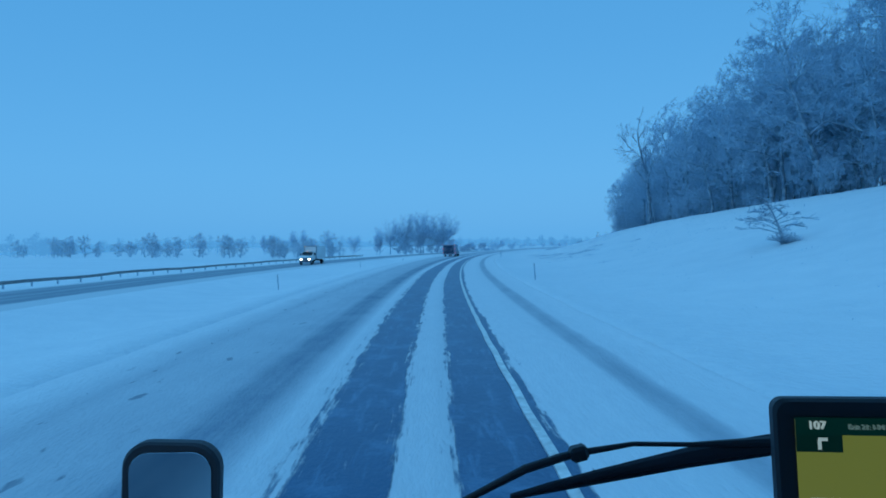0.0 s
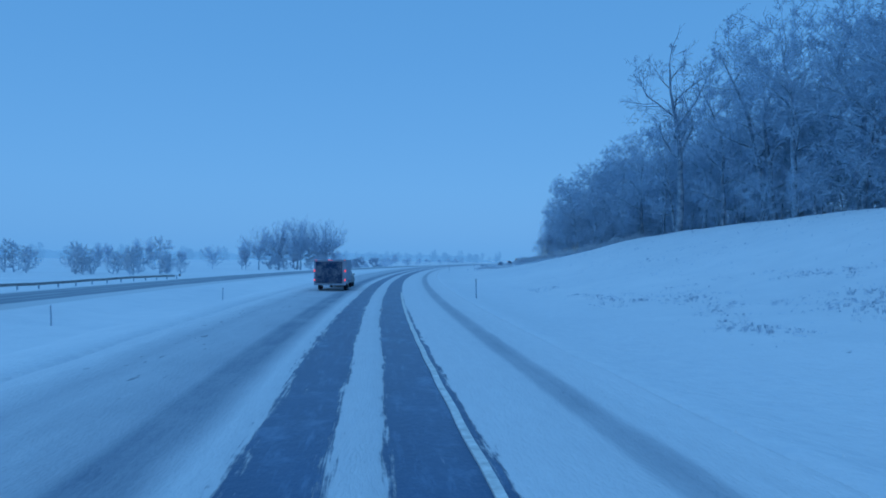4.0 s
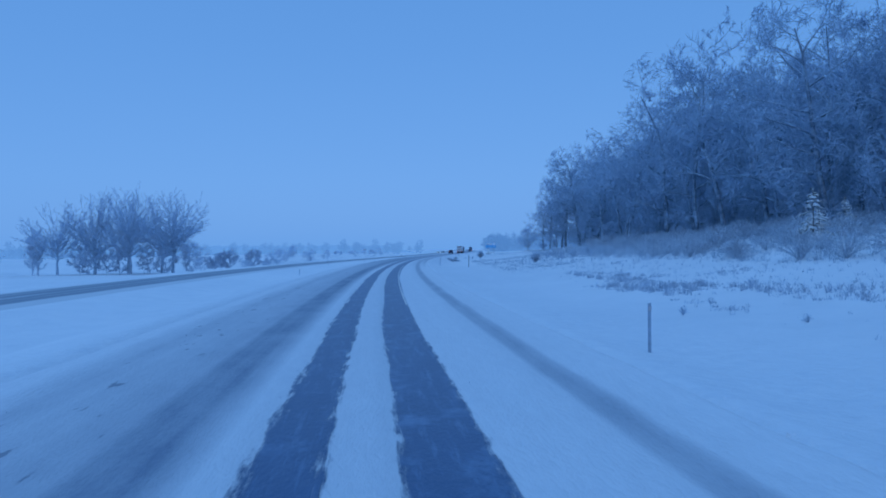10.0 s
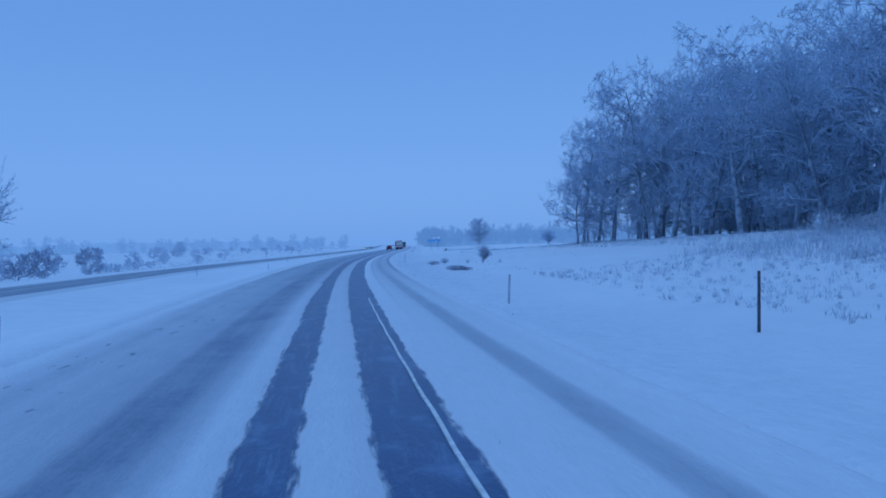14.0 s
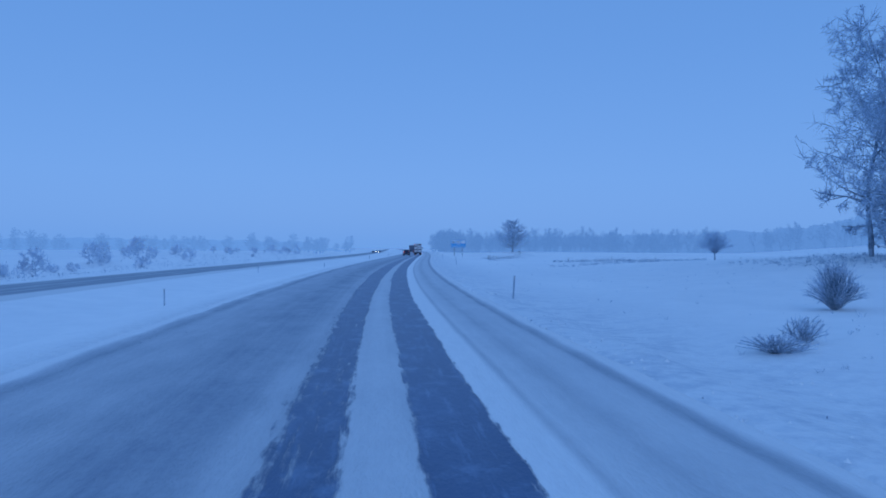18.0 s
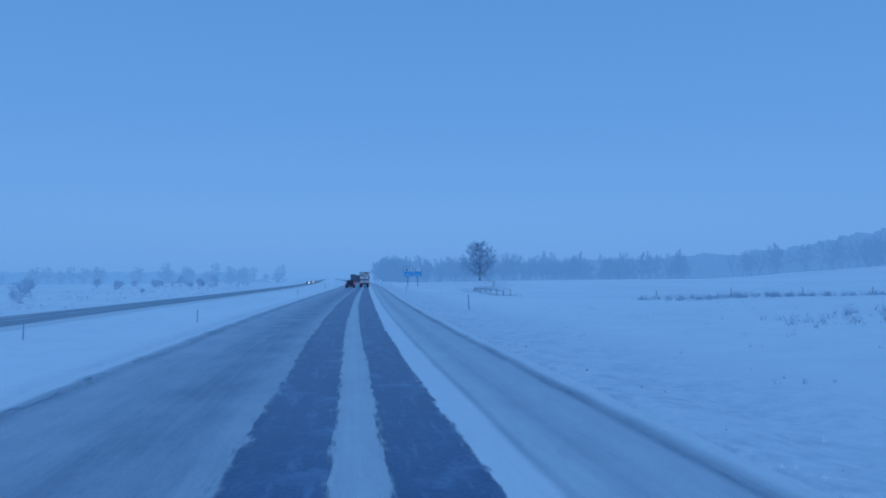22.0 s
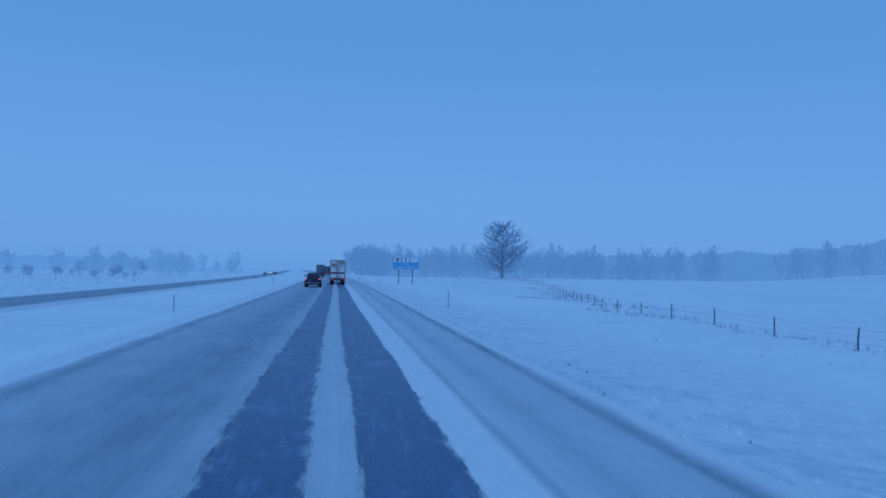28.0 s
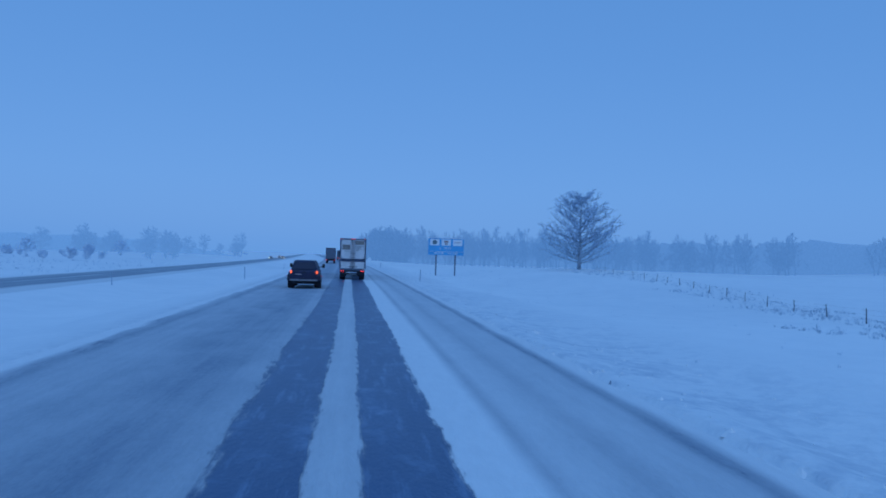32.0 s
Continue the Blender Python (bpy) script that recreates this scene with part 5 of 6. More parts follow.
def guardrail(s0, s1, lat):
    """W-beam on posts, its end turned down."""
    root = new("guard_rail")
    prof = [(0.00, 0.0), (0.05, 0.04), (0.05, 0.10), (0.0, 0.14), (0.0, 0.18), (0.05, 0.22), (0.05, 0.28), (0.0, 0.32)]
    ss = np.arange(s0, s1 + 0.1, 4.0)
    verts, faces = [], []
    n = len(prof)
    for s in ss:
        x, y = along(s, lat)
        z = float(ground_z(s, lat)) + 0.42
        a = radians(heading(s))
        for off, h in prof:
            for th in (0.0, -0.02):
                d = off + th
                verts.append((float(x) + d * math.cos(a), float(y) - d * math.sin(a), z + h))
    for i in range(len(ss) - 1):
        for j in range(n - 1):
            for k in (0, 1):
                q = (i * n + j) * 2 + k
                r = ((i + 1) * n + j) * 2 + k
                faces.append((q, q + 2, r + 2, r) if k else (q, r, r + 2, q + 2))
    mesh_ob("beam", verts, faces, M_RAIL, root, "corrugated steel beam")
    post = part("post", box((0.15, 0.12, 1.15), (0, 0, 0.2), 0.01), M_POST, root)
    me = post.data
    for i, s in enumerate(np.arange(s0 + 1, s1, 4.0)):
        ob = post if i == 0 else new("post", me)
        ob.parent = root
        ob.matrix_basis = stand(float(s), lat - 0.12)
    end = part("end_terminal", box((0.25, 0.5, 0.45), (0, 0, 0.6), 0.06, 2), M_RAIL, root, "blunt end terminal")
    end.matrix_basis = stand(s1, lat)
    snow = mesh_ob("snow_cap", [tuple(Vector((float(along(s, lat - 0.03 + d)[0]), float(along(s, lat - 0.03 + d)[1]), float(ground_z(s, lat)) + 0.745 + h))) for s in ss for d, h in ((-0.05, 0), (0, 0.05), (0.05, 0))],
                   [(3 * i + j, 3 * i + j + 1, 3 * i + j + 4, 3 * i + j + 3) for i in range(len(ss) - 1) for j in range(2)], M_SNOW, root, "thin line of snow")
    return tagged(root, "long galvanised guard rail beside the other carriageway", "guard rail")


guardrail(-120, 202, -40.2)


def fence(name, spots, label):
    """Wooden posts with three wires."""
    root = new(name)
    post = part("post", tube([(0, 0, -0.4), (0.02, 0, 0.4), (0.0, 0.03, 0.85)], [0.034, 0.03, 0.026], 6), M_WOODPOST, root)
    me = post.data
    tops = []
    for i, (s, lat) in enumerate(spots):
        ob = post if i == 0 else new("post", me)
        ob.parent = root
        ob.matrix_basis = stand(s, lat, i * 67 % 360) @ pose(0, 0, 0, (i * 31 % 9) - 4, (i * 17 % 9) - 4, 0)
        tops.append(place(s, lat))
    for h in (0.25, 0.5, 0.76):
        part("wire", tube([p + Vector((0, 0, h)) for p in tops], 0.004, 4, False), M_WIRE, root)
    return tagged(root, label, "wire fence")


fence("field_fence", [(s, float(np.interp(s, [500, 530, 545, 562, 582, 603, 627, 660], [18.7, 19.2, 20.6, 25.0, 30.4, 35.6, 40.3, 44.0]))) for s in range(502, 660, 5)], "wooden post and wire fence along the field, half in snow")
fence("field_fence", [(484 + 0.03 * lat, lat) for lat in range(30, 120, 8)], "wire fence crossing the snowy field behind dry grass")
fence("field_fence", [(s, 43.6 - 0.004 * (s - 60)) for s in range(-20, 214, 6)], "old wire fence along the foot of the wood")


def text(body, size, at, material, parent, name="lettering"):
    """Words as a mesh, facing -y, in the sign's own frame."""
    cu = bpy.data.curves.new(name, "FONT")
    cu.body, cu.size, cu.align_x, cu.align_y, cu.extrude = body, size, "CENTER", "CENTER", 0.004
    tmp = bpy.data.objects.new(name, cu)
    scene.collection.objects.link(tmp)
    me = bpy.data.meshes.new_from_object(tmp.evaluated_get(bpy.context.evaluated_depsgraph_get()))
    bpy.data.objects.remove(tmp)
    me.materials.clear()
    me.materials.append(material)
    ob = new(name, me)
    ob.parent = parent
    ob.matrix_basis = pose(*at, 90, 0, 0)
    return ob


def visitor_sign():
    """Blue service sign: three pale panels over two lines of words, on two steel legs."""
    root = new("service_sign")
    w, h, z = 6.5, 3.05, 4.4
    board = part("board", box((w, 0.08, h), (0, 0, z), 0.03), M_SIGNBLUE, root, "blue sign board")
    lower = part("lower_board", box((w, 0.08, 0.62), (0, -0.012, z - h / 2 - 0.02 + 0.31), 0.02), M_SIGNBLUE, root)
    part("border", join(box((w, 0.02, 0.05), (0, -0.055, z + h / 2 - 0.03)), box((w, 0.02, 0.05), (0, -0.06, z - h / 2 + 0.62))), M_SIGNWHITE, root, "white edging")
    for i, logo in enumerate((M_LOGO_A, M_LOGO_B, M_LOGO_C)):
        x = (i - 1) * 2.1
        p = part("logo_panel", box((1.72, 0.03, 1.12), (x, -0.055, z + 0.75), 0.04), M_SIGNWHITE, root, "pale square service panel")
        if i == 0:
            bm = bmesh.new()
            bmesh.ops.create_cone(bm, segments=24, radius1=0.42, radius2=0.42, depth=0.02, cap_ends=True)
            bmesh.ops.rotate(bm, verts=bm.verts, matrix=Euler((radians(90), 0, 0)).to_matrix())
            bmesh.ops.translate(bm, verts=bm.verts, vec=(x, -0.078, z + 0.75))
            part("emblem", bm, logo, p, "plain round emblem")
        elif i == 1:
            part("emblem", join(box((0.75, 0.02, 0.32), (x, -0.078, z + 0.9), 0.008), box((0.5, 0.02, 0.22), (x, -0.078, z + 0.5), 0.008)), logo, p, "plain brown emblem")
        else:
            part("emblem", box((1.2, 0.02, 0.2), (x, -0.078, z + 0.8), 0.008), logo, p, "plain pale emblem")
    text("2", 0.52, (-1.05, -0.05, z - 0.3), M_SIGNWHITE, root)
    text("MILES", 0.52, (0.25, -0.05, z - 0.3), M_SIGNWHITE, root)
    text("VISITOR", 0.5, (-1.3, -0.062, z - h / 2 + 0.3), M_SIGNWHITE, root)
    text("CENTER", 0.5, (1.25, -0.062, z - h / 2 + 0.3), M_SIGNWHITE, root)
    for x in (-1.75, 1.75):
        leg = part("leg", join(box((0.22, 0.02, 5.8), (x, 0.14, 1.4)), box((0.02, 0.2, 5.8), (x, 0.05 + 0.2, 1.4)), box((0.22, 0.02, 5.8), (x, 0.36, 1.4))), M_STEEL, root)
    part("snow_cap", box((w, 0.1, 0.05), (0, 0, z + h / 2 + 0.025), 0.02), M_SNOW, root, "snow along the top")
    root.matrix_basis = stand(665, 17.8, -3, 0.9)
    return tagged(root, "large blue roadside service sign on two steel legs", "road sign")


visitor_sign()


# ---- vehicles ----
def wheel(parent, x, y, r, w, rim=M_RIM):
    """A tyre with a treaded, rounded section and a dished rim."""
    bm = bmesh.new()
    seg = 20
    prof = [(-w / 2, r * 0.62), (-w / 2, r * 0.92), (-w * 0.36, r), (w * 0.36, r), (w / 2, r * 0.92), (w / 2, r * 0.62)]
    rings = []
    for k in range(seg):
        a = 2 * math.pi * k / seg
        rings.append([bm.verts.new((px, math.cos(a) * pr, math.sin(a) * pr)) for px, pr in prof])
    for k in range(seg):
        for j in range(len(prof) - 1):
            bm.faces.new((rings[k][j], rings[k][j + 1], rings[(k + 1) % seg][j + 1], rings[(k + 1) % seg][j]))
    bmesh.ops.recalc_face_normals(bm, faces=bm.faces)
    tyre = part("wheel", bm, M_RUBBER, parent, "black tyre crusted with slush")
    tyre.matrix_basis = pose(x, y, r - 0.02)
    bm = bmesh.new()
    bmesh.ops.create_cone(bm, segments=16, radius1=r * 0.63, radius2=r * 0.63, depth=w * 0.7, cap_ends=True)
    bmesh.ops.inset_region(bm, faces=[f for f in bm.faces if len(f.verts) > 4], thickness=r * 0.1, depth=-w * 0.12)
    bmesh.ops.rotate(bm, verts=bm.verts, matrix=Euler((0, radians(90), 0)).to_matrix())
    part("rim", bm, rim, tyre)
    return tyre


def lamp(parent, name, at, size, material, label=""):
    return part(name, box(size, at, min(size) * 0.25, 1), material, parent, label)


def semi_truck():
    """White box trailer seen from its rear doors, with its tractor in front; rear at y = 0."""
    root = new("semi_trailer_truck")
    L = 16.1
    part("trailer_body", box((2.56, L, 2.86), (0, L / 2 + 0.1, 2.64), 0.03), M_PANEL, root, "white trailer box")
    part("rear_frame", join(box((0.13, 0.14, 3.05), (-1.235, 0.03, 2.57), 0.015), box((0.13, 0.14, 3.05), (1.235, 0.03, 2.57), 0.015), box((2.34, 0.14, 0.12), (0, 0.03, 4.035), 0.015),
                            box((2.34, 0.16, 0.2), (0, 0.03, 1.02), 0.02)), M_STEEL, root, "grey steel door frame")
    for sx in (-1, 1):
        d = part("door", box((1.145, 0.05, 2.82), (sx * 0.588, 0.02, 2.545), 0.012), M_WHITE, root, "white rear door")
        part("band", box((1.14, 0.02, 0.3), (sx * 0.588, -0.02, 1.93), 0.006), M_BLUEBAND, d, "dark blue band")
        for off in (0.07, 0.2):
            part("lock_rod", join(tube([(sx * off, -0.045, 1.0), (sx * off, -0.045, 3.95)], 0.018, 7), box((0.07, 0.05, 0.1), (sx * off, -0.03, 1.3), 0.01), box((0.07, 0.05, 0.1), (sx * off, -0.03, 2.6), 0.01), box((0.07, 0.05, 0.1), (sx * off, -0.03, 3.7), 0.01)), M_STEEL, d)
        part("lock_handle", join(box((0.34, 0.03, 0.05), (sx * 0.3, -0.065, 1.28), 0.01), box((0.08, 0.05, 0.14), (sx * 0.2, -0.055, 1.28), 0.01)), M_STEEL, d)
        for z in (1.3, 2.2, 3.1, 3.85):
            part("hinge", box((0.12, 0.06, 0.09), (sx * 1.17, -0.03, z), 0.012), M_STEEL, d)
    doors = [c for c in root.children if c.name.startswith("door")]
    part("placard", box((0.76, 0.012, 0.5), (-0.66, -0.02, 3.22), 0.004), M_OCHRE, doors[0], "faded brown placard")
    part("placard", box((0.85, 0.012, 0.42), (0.66, -0.02, 3.68), 0.004), M_OCHRE, doors[1], "faded brown placard")
    for z, w in ((3.32, 0.82), (3.2, 0.5), (3.06, 0.62), (2.92, 0.3)):
        part("lettering", box((w, 0.012, 0.06), (0.3 + w / 2, -0.02, z), 0.003), M_GREYTXT, doors[1], "grey unreadable lettering")
    part("lettering", box((0.5, 0.012, 0.05), (-0.62, -0.02, 2.82), 0.003), M_GREYTXT, doors[0], "grey unreadable lettering")
    part("sill_snow", box((2.4, 0.09, 0.04), (0, -0.03, 1.14), 0.015), M_SNOW, root, "snow on the door sill")
    part("underride_bar", join(box((2.35, 0.1, 0.12), (0, 0.06, 0.58), 0.02), box((0.1, 0.1, 0.45), (-0.5, 0.06, 0.8), 0.01), box((0.1, 0.1, 0.45), (0.5, 0.06, 0.8), 0.01)), M_SOOT, root)
    part("light_bar", box((2.5, 0.1, 0.17), (0, 0.02, 0.84), 0.02), M_SOOT, root)
    for x in (-1.08, -0.88, 0.88, 1.08):
        lamp(root, "tail_light", (x, -0.05, 0.84), (0.11, 0.05, 0.09), M_TAIL, "lit red tail light")
    for x in (-0.16, 0, 0.16, -1.15, 1.15):
        lamp(root, "marker_light", (x, -0.045, 4.06), (0.07, 0.03, 0.04), M_TAIL, "small red marker light")
    for sx in (-1, 1):
        part("mud_flap", box((0.62, 0.02, 0.62), (sx * 0.92, 0.45, 0.62), 0.005), M_RUBBER, root)
        for y in (1.3, 2.65):
            wheel(root, sx * 0.96, y, 0.5, 0.56)
        for y in (14.2, 15.5):
            wheel(root, sx * 0.95, y, 0.5, 0.56)
        wheel(root, sx * 1.02, 19.6, 0.5, 0.3)
    part("chassis", box((0.9, L, 0.3), (0, L / 2 + 0.3, 1.05), 0.02), M_SOOT, root)
    part("tractor_cab", prism([(16.9, 0.7), (16.9, 3.3), (17.4, 3.85), (18.9, 3.7), (19.3, 2.6), (20.6, 2.3), (20.9, 0.6)], -1.15, 1.15, 0.08), M_GREYCAR, root, "dark grey tractor cab")
    for sx in (-1, 1):
        part("side_mirror", join(box((0.28, 0.16, 0.7), (sx * 1.5, 18.6, 2.55), 0.05, 2), tube([(sx * 1.12, 18.6, 2.8), (sx * 1.45, 18.6, 2.8)], 0.025, 6)), M_DARK, root)
    root.matrix_basis = stand(610.5, 0.3)
    return tagged(root, "white box semi-trailer with lit tail lights in the snowy lane", "truck")


semi_truck()


def tapered(outline, w0, w1, z0, z1, bevel):
    """A side outline of (y, z) drawn across, its half width going from w0 at height z0 to w1 at z1."""
    bm = prism(outline, -1.0, 1.0)
    for v in bm.verts:
        f = min(1.0, max(0.0, (v.co.z - z0) / (z1 - z0)))
        v.co.x *= w0 + (w1 - w0) * f
    bmesh.ops.bevel(bm, geom=bm.edges[:], offset=bevel, segments=3, affect="EDGES", profile=0.6)
    return bm


def pickup():
    """Black crew-cab pickup with dual rear wheels and a canopy over its bed; rear at y = 0."""
    root = new("pickup_truck")
    part("body", tapered([(0.06, 0.52), (0.0, 0.8), (0.02, 1.22), (2.15, 1.25), (4.5, 1.28), (5.8, 1.2), (6.05, 0.95), (6.0, 0.5)], 0.98, 0.95, 0.5, 1.25, 0.05), M_BLACKCAR, root, "black pickup body")
    part("cab", tapered([(2.25, 1.2), (2.4, 1.88), (2.7, 1.96), (3.5, 1.95), (4.5, 1.24)], 0.95, 0.72, 1.22, 1.95, 0.06), M_BLACKCAR, root, "black crew cab")
    part("canopy", tapered([(0.03, 1.2), (0.1, 1.32), (0.42, 1.9), (0.62, 1.98), (2.18, 1.98), (2.18, 1.2)], 0.95, 0.70, 1.22, 1.98, 0.06), M_BLACKCAR, root, "black bed canopy")
    g = part("rear_window", box((1.42, 0.02, 0.56), (0, 0, 0), 0.008), M_TINT, root, "dark canopy rear window")
    for v in g.data.vertices:
        f = (v.co.z + 0.28) / 0.56
        v.co.x *= 1.08 - 0.24 * f
    g.matrix_basis = pose(0, 0.225, 1.6, -29, 0, 0)
    part("tailgate", box((1.5, 0.05, 0.56), (0, -0.005, 0.93), 0.025, 2), M_BLACKCAR, root, "black tailgate")
    part("tailgate_handle", box((0.22, 0.03, 0.07), (0, -0.035, 1.12), 0.01), M_DARK, root)
    part("tailgate_badge", box((0.42, 0.012, 0.04), (-0.38, -0.035, 1.0), 0.003), M_CHROME, root)
    part("rear_bumper", join(box((0.66, 0.16, 0.13), (-0.62, -0.1, 0.6), 0.035, 2), box((0.66, 0.16, 0.13), (0.62, -0.1, 0.6), 0.035, 2), box((0.7, 0.13, 0.11), (0, -0.08, 0.585), 0.02)), M_SALTED, root, "dull chrome bumper crusted with salt")
    part("licence_plate", box((0.31, 0.015, 0.12), (0, -0.16, 0.6), 0.004), M_GREYTXT, root, "grimy plate with plain bar")
    part("hitch", box((0.1, 0.3, 0.1), (0, -0.1, 0.44), 0.01), M_SOOT, root)
    part("underbody", box((1.55, 5.4, 0.3), (0, 3.0, 0.47), 0.04), M_SOOT, root)
    for sx in (-1, 1):
        lamp(root, "tail_light", (sx * 0.89, -0.01, 1.16), (0.12, 0.08, 0.2), M_ORANGE, "glowing orange-red tail light")
        f = part("dual_fender", tapered([(0.2, 0.55), (0.28, 0.95), (0.75, 1.14), (1.5, 1.16), (2.05, 0.98), (2.25, 0.55)], 0.16, 0.08, 0.7, 1.16, 0.05), M_BLACKCAR, root, "flared black dual-wheel fender")
        f.matrix_basis = pose(sx * 1.03, 0, 0)
        lamp(root, "fender_marker", (sx * 1.19, 0.45, 0.9), (0.04, 0.07, 0.04), M_TAIL, "small red marker light")
        wheel(root, sx * 0.94, 1.25, 0.4, 0.46)
        wheel(root, sx * 0.90, 5.0, 0.4, 0.26)
        part("mud_flap", box((0.44, 0.02, 0.3), (sx * 0.92, 0.72, 0.4), 0.005), M_RUBBER, root)
        for y0, y1 in ((0.8, 1.4), (1.5, 2.08)):
            w = part("canopy_window", box((0.02, y1 - y0, 0.34), (0, 0, 0), 0.008), M_TINT, root, "dark canopy side window")
            w.matrix_basis = pose(sx * 0.835, (y0 + y1) / 2, 1.6, 0, -sx * 18, 0)
        for y0, y1 in ((2.5, 3.1), (3.18, 3.75)):
            w = part("side_window", box((0.02, y1 - y0, 0.38), (0, 0, 0), 0.008), M_TINT, root, "dark side window")
            w.matrix_basis = pose(sx * 0.838, (y0 + y1) / 2, 1.6, 0, -sx * 17.5, 0)
        part("side_mirror", join(box((0.2, 0.12, 0.3), (sx * 1.2, 3.95, 1.55), 0.04, 2), tube([(sx * 0.86, 3.95, 1.45), (sx * 1.12, 3.95, 1.5)], 0.03, 6)), M_DARK, root, "large black towing mirror")
        part("side_badge", box((0.012, 0.2, 0.09), (sx * 0.975, 0.16, 1.02), 0.003), M_CHROME, root)
    part("windscreen", prism([(3.68, 1.86), (3.72, 1.88), (4.42, 1.34), (4.38, 1.32)], -0.7, 0.7), M_GLASS, root, "dark windscreen")
    root.matrix_basis = stand(590.5, -3.2)
    return tagged(root, "black crew-cab pickup with bed canopy and lit tail lights", "pickup")


pickup()


def enclosed_trailer():
    """Wide low box trailer with a dark ramp door; rear at y = 0."""
    root = new("enclosed_trailer")
    part("trailer_body", box((2.42, 5.0, 1.86), (0, 2.55, 1.47), 0.06, 2), M_TRAILER, root, "bluish grey trailer box")
    part("rear_frame", join(box((0.12, 0.1, 1.9), (-1.17, 0.02, 1.47), 0.02), box((0.3, 0.1, 1.9), (1.08, 0.02, 1.47), 0.02), box((2.2, 0.1, 0.16), (0, 0.02, 2.33), 0.02), box((2.44, 0.14, 0.12), (0, 0.0, 0.5), 0.02)), M_TRAILER, root, "bluish grey rear frame")
    d = part("ramp_door", box((2.02, 0.05, 1.62), (-0.1, -0.01, 1.42), 0.02), M_RAMP, root, "dark blue ramp door dusted with snow")
    for x in (-0.95, 0.75):
        part("latch", box((0.06, 0.05, 0.3), (x, -0.05, 1.5), 0.012), M_STEEL, d)
    for z in (1.55, 0.85):
        for x in (-1.19, 1.13):
            lamp(root, "tail_light", (x, -0.045, z), (0.09, 0.03, 0.14), M_TAIL, "lit red tail light")
    for x in (-0.12, 0, 0.12, -1.1, 1.1):
        lamp(root, "marker_light", (x, -0.035, 2.35), (0.06, 0.03, 0.04), M_TAIL, "small red marker light")
    for sx in (-1, 1):
        for y in (2.0, 2.85):
            wheel(root, sx * 1.0, y, 0.34, 0.22)
        part("fender", prism([(1.55, 0.6), (1.65, 0.78), (3.2, 0.78), (3.3, 0.6)], sx * 0.95, sx * 1.24, 0.02), M_STEEL, root)
    part("drawbar", tube([(0, 5.0, 0.5), (0, 6.2, 0.5)], 0.06, 6), M_SOOT, root)
    root.matrix_basis = stand(134, -4.0)
    return tagged(root, "wide grey enclosed trailer with a dark ramp door", "trailer")


enclosed_trailer()


